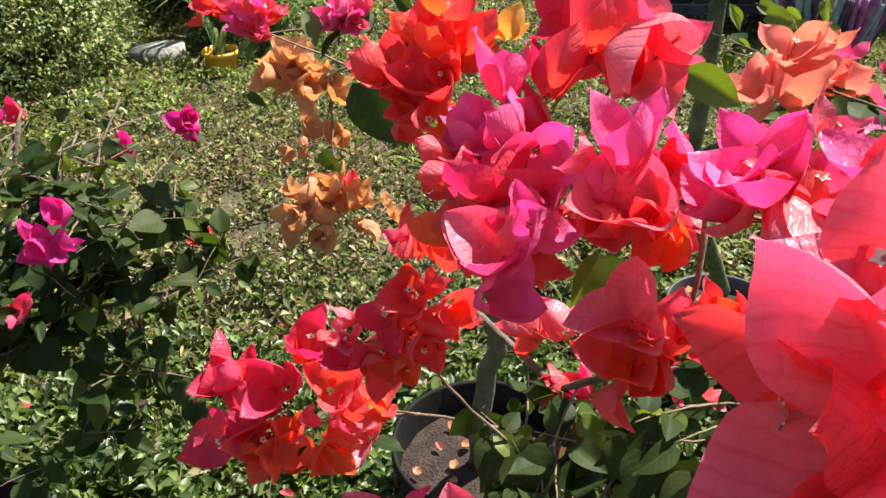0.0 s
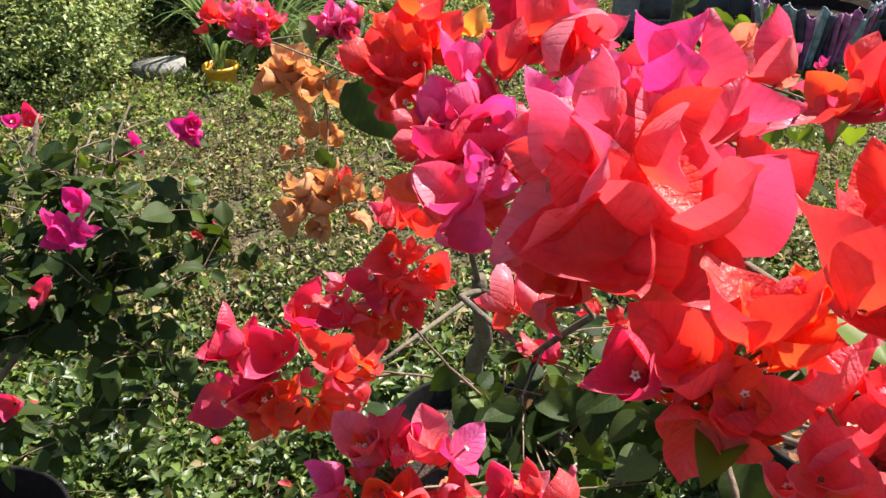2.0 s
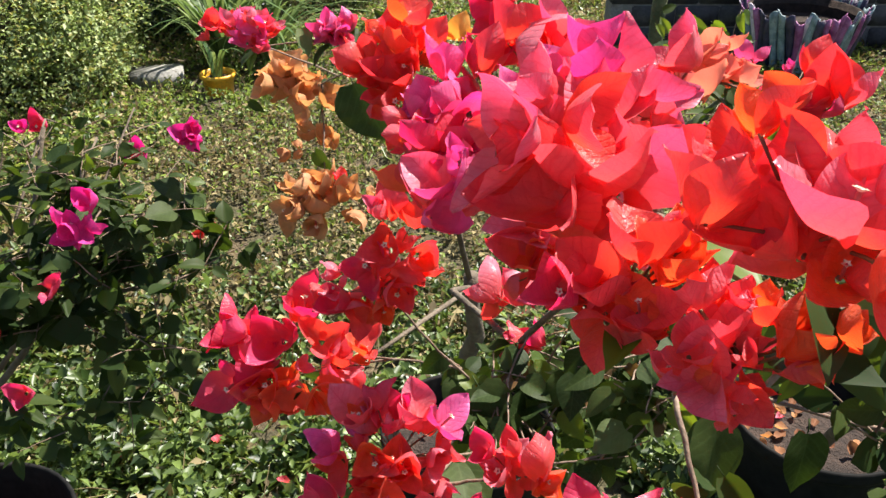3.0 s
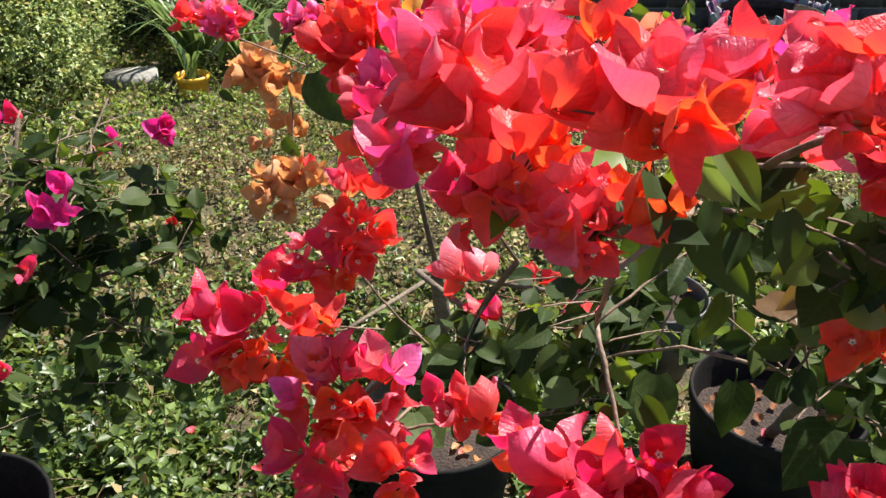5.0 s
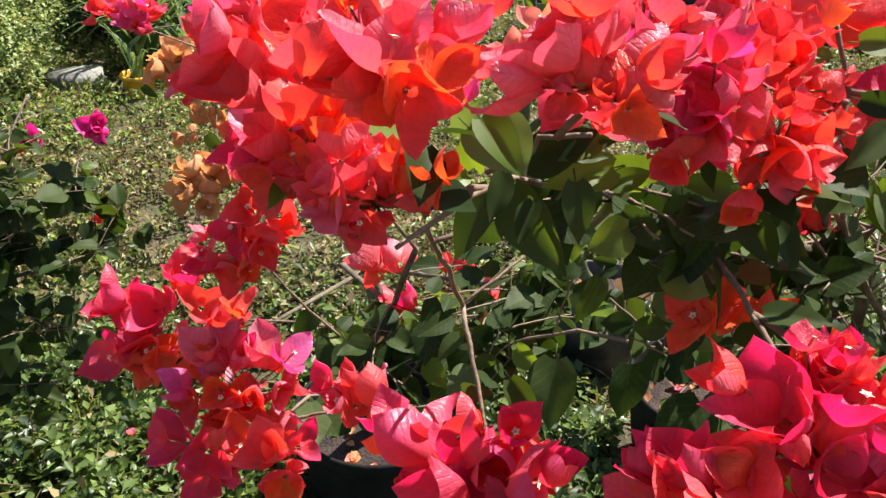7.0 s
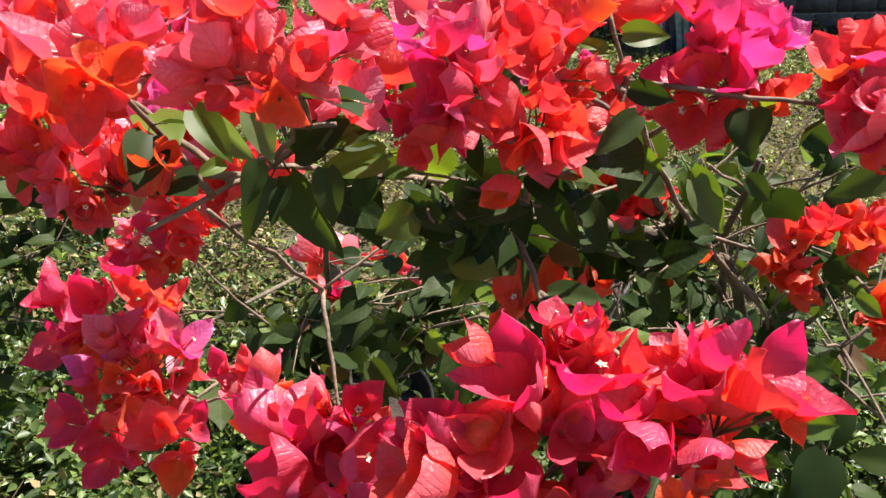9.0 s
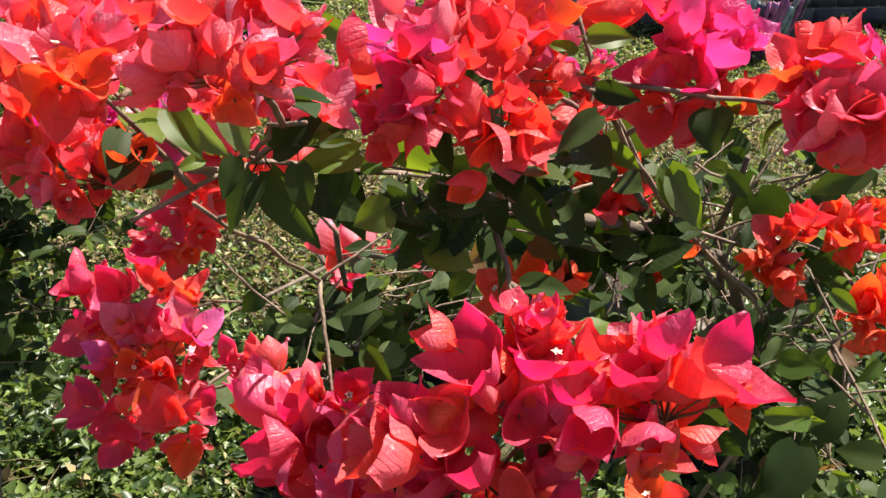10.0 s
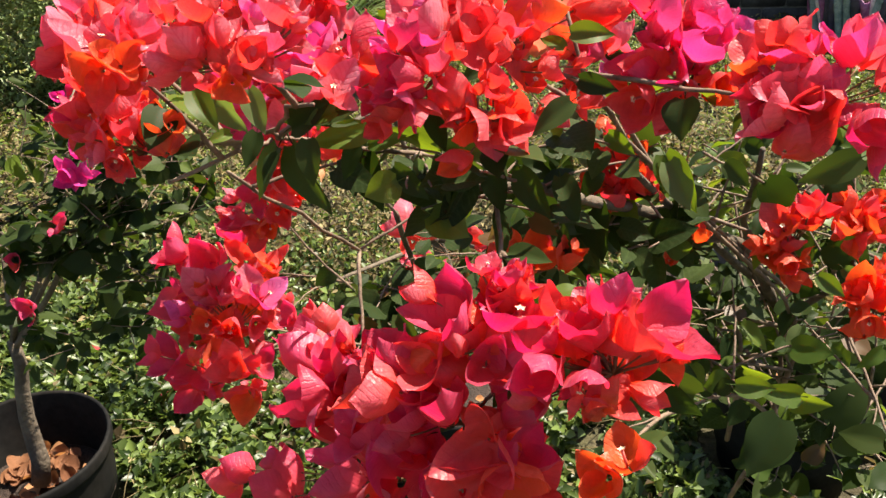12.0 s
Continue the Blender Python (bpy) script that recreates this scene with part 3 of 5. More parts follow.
    for _ in range(2600):
        yy = 0.8 + 6.5 * g.random() ** 1.6
        xx = g.uniform(-1, 1) * (1.2 + 0.6 * yy)
        w = g.uniform(0, 6.28)
        ln = g.uniform(0.05, 0.16)
        a = Vector((xx, yy, g.uniform(0.01, 0.07)))
        b = a + Vector((math.cos(w) * ln, math.sin(w) * ln, g.uniform(-0.02, 0.08)))
        v, f = tube_data([a, (a + b) / 2 + Vector((0, 0, 0.012)), b], [0.0016, 0.0014, 0.0008], 4)
        n0 = len(verts)
        verts += v
        faces += [tuple(n0 + k for k in q) for q in f]
    tagged(new("dry_stems", mesh_of("dry_stems", verts, faces, COVER[1])), "dry straw-coloured stems lying among the weeds", "dry stems", "", "stuff")


make_cover()

# ---- distance: hedge, shrubs, wall ----


def leaf_mass(name, label, category, lobes, count, size, mats, weights, seed, skin=0.55):
    """A dense shrub: stem and limbs, and a crown of small leaves over uneven lobes."""
    g = np.random.default_rng(seed)
    pts = []
    vol = np.array([a[3] * a[4] * a[5] for a in lobes]) ** (2 / 3)
    for k, (cx, cy, cz, rx, ry, rz) in enumerate(lobes):
        m = int(count * vol[k] / vol.sum())
        v = g.normal(size=(m, 3))
        v /= np.linalg.norm(v, axis=1)[:, None]
        rough = np.array([noise.noise(Vector((p[0] * 3.5 + cx, p[1] * 3.5 + cy, p[2] * 3.5 + k))) for p in v])
        rad = (skin + (1 - skin) * g.random(m) ** 0.5) * (1 + 0.28 * rough)
        pts.append(np.stack([cx + v[:, 0] * rx * rad, cy + v[:, 1] * ry * rad, cz + v[:, 2] * rz * rad], 1))
    p = np.concatenate(pts)
    p = p[p[:, 2] > 0.03]
    n = len(p)
    ob = thing(name, lobes[0][0], lobes[0][1], 0, label, category)
    off = np.array([lobes[0][0], lobes[0][1], 0.0])
    mat = g.choice(len(mats), n, p=weights)
    me = scatter("crown", p - off, size * g.uniform(0.6, 1.3, n), 0.35, mat, mats, seed + 1, 0.55)
    part("crown", me, ob)
    rng = random.Random(seed)
    for cx, cy, cz, rx, ry, rz in lobes:
        a, b = Vector((0.05 * rng.uniform(-1, 1), 0.05 * rng.uniform(-1, 1), 0.0)), Vector((cx - off[0], cy - off[1], cz + 0.5 * rz))
        line = bend(a, b, 0.1, 0.15, 7, rng)
        v, f = tube_data(line, [0.03 - 0.003 * i for i in range(8)], 7)
        part("limb", mesh_of("limb", v, f, BARK), ob)
    return ob


leaf_mass("hedge_shrub", "dense small-leaved green garden shrub with yellowish tips", "shrub",
          [(-2.75, 4.95, 0.7, 0.75, 0.7, 0.8), (-2.4, 5.2, 1.4, 0.6, 0.6, 0.85), (-3.3, 4.8, 1.3, 0.8, 0.7, 0.9), (-2.9, 5.3, 2.2, 0.8, 0.7, 0.7), (-2.3, 4.7, 0.35, 0.5, 0.5, 0.45), (-3.0, 4.4, 0.35, 0.5, 0.4, 0.4), (-2.12, 5.1, 0.75, 0.35, 0.4, 0.8)],
          105000, 0.031, [COVER[2], COVER[0], COVER[4]], [0.75, 0.05, 0.2], 21, 0.8)
# its shade is mostly in the dark leaf colour, nothing casts it
leaf_mass("dark_shrub", "dark green shrub with deep shade painted into its leaf colour", "shrub",
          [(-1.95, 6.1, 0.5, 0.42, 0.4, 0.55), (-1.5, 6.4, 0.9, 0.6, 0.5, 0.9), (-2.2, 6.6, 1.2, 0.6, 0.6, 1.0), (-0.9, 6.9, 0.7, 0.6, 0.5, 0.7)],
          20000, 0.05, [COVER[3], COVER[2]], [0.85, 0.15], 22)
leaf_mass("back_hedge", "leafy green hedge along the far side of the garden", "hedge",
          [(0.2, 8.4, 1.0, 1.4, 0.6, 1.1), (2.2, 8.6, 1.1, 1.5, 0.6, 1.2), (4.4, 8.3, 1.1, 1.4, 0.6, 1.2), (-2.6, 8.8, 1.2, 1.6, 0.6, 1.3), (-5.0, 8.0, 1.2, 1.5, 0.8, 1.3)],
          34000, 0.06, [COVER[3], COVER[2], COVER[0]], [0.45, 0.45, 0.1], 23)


def strap_clump(x, y, z, n, length, label, seed, spread=1.0):
    """Long arching strap leaves from one crown."""
    rng = random.Random(seed)
    ob = thing("strap_leaf_plant", x, y, z, label, "plant")
    for _ in range(n):
        w, L = rng.uniform(0, 6.28), length * rng.uniform(0.6, 1.1)
        lean, drop, wid = rng.uniform(0.12, 0.6) * spread, rng.uniform(0.3, 1.0), rng.uniform(0.010, 0.018)
        out, side = Vector((math.cos(w), math.sin(w), 0)), Vector((-math.sin(w), math.cos(w), 0))
        start = out * 0.03 * rng.random()
        verts, faces = [], []
        for i in range(9):
            s = i / 8
            c = start + out * (L * (lean * s + 0.55 * drop * s * s * s)) + Vector((0, 0, L * (s - 0.62 * drop * s * s * s)))
            ww = wid * (1 - s ** 3) + 0.0006
            verts += [c - side * ww + Vector((0, 0, 0.25 * ww)), c, c + side * ww + Vector((0, 0, 0.25 * ww))]
        for i in range(8):
            faces += [(3 * i, 3 * i + 1, 3 * i + 4, 3 * i + 3), (3 * i + 1, 3 * i + 2, 3 * i + 5, 3 * i + 4)]
        part("strap_leaf", mesh_of("strap_leaf", verts, faces, STRAP), ob)
    return ob


strap_clump(-1.42, 5.42, 0.0, 90, 1.0, "clump of long arching green strap leaves", 41)
strap_clump(-1.1, 5.35, 0.0, 60, 0.75, "clump of light green strap leaves in the sun", 42)
strap_clump(-1.32, 4.84, 0.1, 9, 0.5, "strap-leaved seedling growing in a yellow bowl", 43, 0.5)


def bowl(x, y):
    ob = thing("plant_bowl", x, y, 0.0, "bright yellow plastic bowl used as a planter", "plant pot")
    v, f = lathe([(0.002, 0.002), (0.076, 0.002), (0.082, 0.01), (0.093, 0.108), (0.104, 0.112), (0.107, 0.13), (0.101, 0.137), (0.09, 0.135), (0.084, 0.108), (0.07, 0.02), (0.002, 0.018)])
    part("bowl_body", mesh_of("bowl_body", v, f, YELLOW_PLASTIC), ob)
    v, f = lathe([(0.086, 0.1), (0.05, 0.107), (0.002, 0.11)], 24)
    part("soil", mesh_of("soil", v, f, POT_SOIL), ob)


bowl(-1.32, 4.84)


def rough_block(name, x, y, z, sx, sy, sz, turn, material, seed, worn=0.006):
    bm = bmesh.new()
    bmesh.ops.create_cube(bm, size=1.0)
    bmesh.ops.scale(bm, vec=(sx, sy, sz), verts=bm.verts)
    bmesh.ops.bevel(bm, geom=bm.edges[:], offset=min(sx, sy, sz) * 0.06, segments=2, affect="EDGES")
    for v in bm.verts:
        v.co += Vector(noise.noise_vector(v.co * 9 + Vector((seed, 0, 0)))) * worn
    me = bpy.data.meshes.new(name)
    bm.to_mesh(me)
    bm.free()
    me.materials.append(material)
    me.polygons.foreach_set("use_smooth", [True] * len(me.polygons))
    ob = new(name, me)
    ob.matrix_basis = pose(x, y, z, 0, 0, turn)
    return ob


tagged(rough_block("concrete_block", -1.74, 5.02, 0.04, 0.31, 0.17, 0.13, 14, CONCRETE, 3), "weathered pale grey concrete block lying in the weeds", "block")


def block_wall():
    """A low wall of dark blocks behind the pots."""
    wall = thing("wall_low", 0, 0, 0, "low wall of dark grey concrete blocks", "wall", "", "structure")
    x0, x1, y0, h = 1.15, 6.2, 5.75, 1.05
    core = bmesh.new()
    bmesh.ops.create_cube(core, size=1.0, matrix=Matrix.Translation(((x0 + x1) / 2, y0 + 0.12, h / 2)) @ Matrix.Diagonal((x1 - x0 - 0.02, 0.2, h - 0.01, 1)))
    me = bpy.data.meshes.new("mortar_core")
    core.to_mesh(me)
    core.free()
    me.materials.append(MORTAR)
    part("mortar_core", me, wall, "pale mortar joints")
    first = rough_block("block", 0, 0, 0, 0.29, 0.235, 0.135, 0, WALL_BLOCK, 5, 0.003)
    data = first.data
    bpy.data.objects.remove(first)
    for r in range(7):
        for c in range(17):
            x = x0 + 0.15 + c * 0.3 + (0.15 if r % 2 else 0)
            if x < x1 - 0.1:
                part("block", data, wall, "", pose(x, y0 + 0.115, 0.075 + r * 0.15, 0, 0, RNG.uniform(-0.6, 0.6)))


block_wall()

CLOTH = [plain("cloth_plum", (0.22, 0.04, 0.16), (0.38, 0.14, 0.3), 22.0, 0.5, 0.6, 0.002), plain("cloth_lilac", (0.5, 0.42, 0.52), (0.8, 0.74, 0.8), 40.0, 0.5, 0.6, 0.002), plain("cloth_slate", (0.13, 0.2, 0.22), (0.3, 0.38, 0.4), 22.0, 0.5, 0.6, 0.002), plain("cloth_navy", (0.02, 0.02, 0.045), (0.06, 0.05, 0.1), 22.0, 0.5, 0.6, 0.002)]


def draped_planter(x, y, z, r, h, seed):
    """A planter of stiff hanging cloth in folds, in plum, lilac, slate and navy strips."""
    rng = random.Random(seed)
    ob = thing("draped_planter", x, y, z, "stiff cloth planter hanging in plum, grey and navy folds", "plant pot")
    edges = [0.0]
    while edges[-1] < 2 * math.pi - 0.2:
        edges.append(edges[-1] + rng.uniform(0.05, 0.15))
    edges[-1] = 2 * math.pi
    for k, (w0, w1) in enumerate(zip(edges, edges[1:])):
        verts, faces = [], []
        length, deep = h * rng.uniform(0.8, 1.0), rng.uniform(0.015, 0.05)
        for i in range(9):
            s = i / 8
            for j in range(7):
                u = j / 6
                w = w0 + (w1 - w0) * u + 0.04 * math.sin(3 * s + k)
                rr = r * (1.03 - 0.36 * s) + deep * math.sin(math.pi * u) * (0.4 + s) + 0.006 * math.sin(7 * s + 2 * k)
                verts.append((rr * math.cos(w), rr * math.sin(w), h - length * s + (0.02 * math.sin(4 * w + k) + 0.018 * math.sin(23 * w)) * (1 - s)))
        for i in range(8):
            for j in range(6):
                a = i * 7 + j
                faces.append((a, a + 1, a + 8, a + 7))
        mat = CLOTH[rng.choices((0, 1, 2, 3), (0.38, 0.14, 0.16, 0.32))[0]]
        strip = part("cloth_strip", mesh_of("cloth_strip", verts, faces, mat), ob)
        thick = strip.modifiers.new("thickness", "SOLIDIFY")
        thick.thickness = 0.006
    v, f = lathe([(0.002, 0.004), (r * 0.58, 0.004), (r * 0.96, h - 0.03), (r * 0.93, h - 0.03), (r * 0.9, h - 0.13), (0.002, h - 0.12)], 28)
    part("inner_pot", mesh_of("inner_pot", v, f, POT_SOIL), ob)


draped_planter(2.28, 5.3, 0.0, 0.36, 0.42, 51)

# ---- pots ----
pot(0.066, 1.55, 0.21, 0.32, BLACK_PLASTIC, 0.09, "black plastic nursery pot with dark soil and fallen petals", 20, ("q", "q", "p", "c"))
pot(0.95, 1.6, 0.22, 0.32, BLACK_PLASTIC, 0.11, "black plastic nursery pot with twiggy dark soil", 24, ("b", "b", "p", "q"), 0.032)
pot(-0.99, 1.22, 0.21, 0.32, BLACK_PLASTIC, 0.17, "black plastic nursery pot with reddish leaf litter", 46, ("b", "b", "b", "q"), 0.05)
pot(0.78, 2.15, 0.16, 0.28, GREY_PLASTIC, 0.05, "grey weathered pot filled with bare crumbly soil", 6, ("q",))

# ---- bushes ----
bush_centre = Bush(0.05, 1.55, 0.22, "potted bougainvillea with red, pink and peach flowers", [(0.06, 1.36, 0.85), (0.02, 1.1, 1.0), (0.1, 0.85, 1.08), (0.0, 1.25, 1.2), (0.0, 0.85, 1.3), (0.12, 0.62, 1.3), (-0.1, 1.0, 0.95), (0.3, 1.1, 0.95)], 61, 0.046, (0.84, 0.09, 0.02, 0.05), 0.11)
bush_right = Bush(0.93, 1.58, 0.22, "potted bougainvillea covered in coral-red and pink flowers", [(0.62, 0.75, 1.05), (0.52, 0.5, 1.25), (0.45, 0.42, 1.38), (0.35, 0.35, 1.45), (0.28, 0.28, 1.5), (0.42, 0.32, 1.3), (0.55, 0.4, 1.38), (0.3, 0.42, 1.3), (0.2, 0.25, 1.52)], 62, 0.028, (0.76, 0.16, 0.06, 0.02), 0.035)
bush_left = Bush(-0.97, 1.22, 0.22, "potted bougainvillea with dark leaves and few magenta flowers", [(-0.93, 1.25, 0.6), (-0.85, 1.3, 0.85), (-1.0, 1.45, 0.9), (-0.75, 1.35, 0.75), (-0.9, 1.2, 0.95), (-0.65, 1.15, 0.95), (-0.6, 1.3, 0.98), (-0.75, 1.4, 1.1)], 63, 0.04, (0.95, 0.04, 0.01, 0.0))
bush_back = Bush(0.78, 2.15, 0.24, "young bougainvillea with orange flowers on green stems", [(0.55, 1.6, 0.7), (0.34, 1.27, 1.2), (0.42, 1.15, 1.3), (0.36, 0.95, 1.38)], 64, 0.03, (0.4, 0.55, 0.02, 0.03))


def limbs(bush, trunk_r, lines, bark=BARK):
    first = True
    for rad, pts in lines:
        line = [Vector(p) for p in pts]
        fine = []
        for a, b in zip(line, line[1:]):
            fine += [a.lerp(b, s / 3) + Vector((bush.rng.uniform(-1, 1), bush.rng.uniform(-1, 1), 0)) * rad * 0.35 for s in range(3)]
        fine.append(line[-1])
        n = len(fine)
        bush.wood("trunk" if first else "limb", fine, [rad * (1 - 0.5 * i / n) for i in range(n)], bark, 9)
        if not first:
            bush.nodes += fine[2:]
        first = False


limbs(bush_centre, 0.024, [(0.026, [(0.05, 1.56, 0.2), (0.055, 1.52, 0.45), (0.07, 1.42, 0.68), (0.06, 1.36, 0.87)]),
                           (0.006, [(0.06, 1.36, 0.84), (0.02, 1.1, 1.0), (0.1, 0.85, 1.08), (0.12, 0.62, 1.3)]),
                           (0.006, [(0.06, 1.36, 0.84), (0.0, 1.25, 1.2), (0.0, 0.85, 1.3)]),
                           (0.005, [(0.06, 1.36, 0.84), (-0.1, 1.0, 0.95)]),
                           (0.006, [(0.06, 1.36, 0.84), (0.3, 1.1, 0.95)])])
limbs(bush_right, 0.02, [(0.016, [(0.93, 1.58, 0.2), (0.85, 1.3, 0.55), (0.72, 1.0, 0.85), (0.62, 0.75, 1.05)]),
                         (0.006, [(0.62, 0.75, 1.05), (0.52, 0.5, 1.25), (0.45, 0.42, 1.38), (0.35, 0.35, 1.45), (0.28, 0.28, 1.5), (0.2, 0.25, 1.52)]),
                         (0.0045, [(0.62, 0.75, 1.05), (0.42, 0.32, 1.3)]),
                         (0.004, [(0.52, 0.5, 1.25), (0.55, 0.4, 1.38)]),
                         (0.004, [(0.62, 0.75, 1.05), (0.3, 0.42, 1.3)]),
                         (0.0075, [(0.72, 1.0, 0.85), (0.609, 0.628, 0.999), (0.561, 0.555, 1.177), (0.481, 0.486, 1.307)]),
                         (0.004, [(0.481, 0.486, 1.307), (0.393, 0.386, 1.422), (0.347, 0.320, 1.492)]),
                         (0.0038, [(0.481, 0.486, 1.307), (0.453, 0.441, 1.391), (0.448, 0.398, 1.476)]),
                         (0.003, [(0.561, 0.555, 1.177), (0.572, 0.491, 1.265), (0.567, 0.430, 1.359)]),
                         (0.003, [(0.592, 0.603, 1.057), (0.490, 0.491, 1.175), (0.427, 0.418, 1.255)])])
limbs(bush_left, 0.022, [(0.024, [(-0.97, 1.22, 0.2), (-0.95, 1.24, 0.4), (-0.93, 1.25, 0.62)]),
                         (0.007, [(-0.93, 1.25, 0.6), (-0.85, 1.3, 0.85), (-0.9, 1.2, 0.96)]),
                         (0.007, [(-0.93, 1.25, 0.6), (-1.0, 1.45, 0.9)]),
                         (0.007, [(-0.93, 1.25, 0.6), (-0.78, 1.35, 0.9), (-0.72, 1.42, 1.15)]),
                         (0.008, [(-0.93, 1.25, 0.6), (-0.75, 1.2, 0.8), (-0.65, 1.15, 0.95)]),
                         (0.006, [(-0.93, 1.25, 0.6), (-0.7, 1.2, 0.9), (-0.42, 1.2, 0.97)]),
                         (0.006, [(-0.93, 1.25, 0.62), (-0.729, 1.165, 0.950), (-0.590, 1.145, 0.981), (-0.477, 1.152, 0.996)]),
                         (0.0035, [(-0.700, 1.167, 0.954), (-0.632, 1.219, 1.047), (-0.593, 1.342, 1.163)]),
                         (0.003, [(-0.590, 1.145, 0.981), (-0.578, 1.251, 1.085), (-0.546, 1.414, 1.190)]),
                         (0.003, [(-0.744, 1.260, 1.014), (-0.730, 1.454, 1.153)])])
limbs(bush_back, 0.018, [(0.019, [(0.78, 2.15, 0.24), (0.55, 1.6, 0.7), (0.34, 1.28, 1.1), (0.34, 1.26, 1.55)]),
                         (0.008, [(0.34, 1.28, 1.15), (0.42, 1.15, 1.3), (0.36, 0.95, 1.38)])], GREEN_STEM)

# bare twigs of the near sprays
for twig, thick in (
    ([Vector((0.090, 0.165, 1.561)), Vector((0.107, 0.180, 1.564)), Vector((0.129, 0.200, 1.565)), Vector((0.135, 0.210, 1.565))], 0.0014),
    ([Vector((0.166, 0.190, 1.593)), Vector((0.150, 0.200, 1.588)), Vector((0.139, 0.210, 1.570)), Vector((0.133, 0.215, 1.568)), Vector((0.136, 0.220, 1.561)), Vector((0.162, 0.250, 1.544)), Vector((0.223, 0.320, 1.503))], 0.0016),
    ([Vector((0.105, 0.210, 1.545)), Vector((0.113, 0.240, 1.516)), Vector((0.121, 0.280, 1.480)), Vector((0.139, 0.360, 1.405))], 0.0016),
    ([Vector((0.239, 0.200, 1.580)), Vector((0.273, 0.220, 1.571)), Vector((0.302, 0.250, 1.566)), Vector((0.305, 0.260, 1.584)), Vector((0.296, 0.270, 1.616))], 0.0013),
    ([Vector((0.305, 0.260, 1.584)), Vector((0.337, 0.300, 1.525)), Vector((0.389, 0.360, 1.449)), Vector((0.476, 0.420, 1.343))], 0.0022),
    ([Vector((0.311, 0.290, 1.568)), Vector((0.335, 0.310, 1.533)), Vector((0.362, 0.340, 1.485)), Vector((0.432, 0.400, 1.396)), Vector((0.514, 0.460, 1.300))], 0.0022),
    ([Vector((0.397, 0.360, 1.491)), Vector((0.444, 0.400, 1.453)), Vector((0.485, 0.440, 1.407)), Vector((0.517, 0.460, 1.300))], 0.0016),
    ([Vector((0.514, 0.460, 1.300)), Vector((0.558, 0.440, 1.323)), Vector((0.593, 0.420, 1.357))], 0.0018),
    ([Vector((0.440, 0.420, 1.282)), Vector((0.468, 0.420, 1.258)), Vector((0.512, 0.430, 1.239)), Vector((0.501, 0.440, 1.295))], 0.0022),
    ([Vector((0.501, 0.440, 1.295)), Vector((0.509, 0.450, 1.223)), Vector((0.518, 0.460, 1.143)), Vector((0.498, 0.500, 1.002))], 0.0028),
    ([Vector((0.215, 0.620, 1.179)), Vector((0.272, 0.550, 1.247)), Vector((0.330, 0.500, 1.260)), Vector((0.386, 0.450, 1.276))], 0.0022),
    ([Vector((0.425, 0.400, 1.400)), Vector((0.461, 0.410, 1.361)), Vector((0.491, 0.420, 1.326)), Vector((0.513, 0.440, 1.282))], 0.0018),
    ([Vector((0.513, 0.440, 1.282)), Vector((0.461, 0.450, 1.288)), Vector((0.477, 0.460, 1.222)), Vector((0.485, 0.500, 1.090))], 0.0030),
    ([Vector((0.469, 0.430, 1.265)), Vector((0.495, 0.440, 1.225)), Vector((0.515, 0.460, 1.173)), Vector((0.534, 0.500, 1.075))], 0.0026),
    ([Vector((0.502, 0.420, 1.307)), Vector((0.515, 0.440, 1.245)), Vector((0.515, 0.460, 1.173))], 0.0032),
    ([Vector((0.507, 0.360, 1.344)), Vector((0.522, 0.360, 1.336)), Vector((0.539, 0.360, 1.355))], 0.0016),
    ([Vector((0.426, 0.400, 1.243)), Vector((0.468, 0.420, 1.217)), Vector((0.518, 0.460, 1.159))], 0.0026),
    ([Vector((0.554, 0.420, 1.229)), Vector((0.581, 0.440, 1.186)), Vector((0.623, 0.480, 1.098))], 0.0018),
    ([Vector((0.568, 0.400, 1.271)), Vector((0.582, 0.420, 1.223)), Vector((0.596, 0.460, 1.146))], 0.0018),
):
    fine = [a.lerp(b, k / 3) + Vector((bush_right.rng.gauss(0, 0.0012), 0, bush_right.rng.gauss(0, 0.0012))) for a, b in zip(twig, twig[1:]) for k in range(3)] + [twig[-1]]
    bush_right.wood("branch", fine, [thick * (0.75 + 0.25 * k / len(fine)) for k in range(len(fine))], TWIG, 6)
    bush_right.nodes += fine[2:]

leaf_cloud(bush_left, -0.56, 1.2, 1.09, 0.21, 0.15, 0.08, 46, 4, 0.042)
leaf_cloud(bush_left, -0.66, 1.2, 1.16, 0.16, 0.12, 0.06, 16, 3, 0.036)
leaf_cloud(bush_left, -0.68, 1.42, 1.16, 0.2, 0.14, 0.09, 12, 3, 0.03)
leaf_cloud(bush_left, -0.64, 1.12, 1.02, 0.2, 0.14, 0.08, 38, 4, 0.046)
leaf_cloud(bush_left, -0.42, 1.2, 1.03, 0.13, 0.12, 0.06, 14, 4, 0.04)
leaf_cloud(bush_left, -0.54, 1.1, 0.92, 0.17, 0.13, 0.06, 18, 4, 0.048)
leaf_cloud(bush_left, -0.58, 1.05, 0.83, 0.17, 0.14, 0.06, 8, 3, 0.048)
leaf_cloud(bush_left, -0.66, 1.1, 0.72, 0.2, 0.14, 0.06, 4, 4, 0.048)
leaf_cloud(bush_left, -0.52, 1.12, 0.74, 0.12, 0.1, 0.05, 3, 4, 0.046)
leaf_cloud(bush_left, -0.85, 1.22, 0.95, 0.2, 0.18, 0.14, 18, 4, 0.044)
leaf_cloud(bush_centre, 0.11, 0.70, 1.11, 0.16, 0.12, 0.04, 26, 5, 0.04)
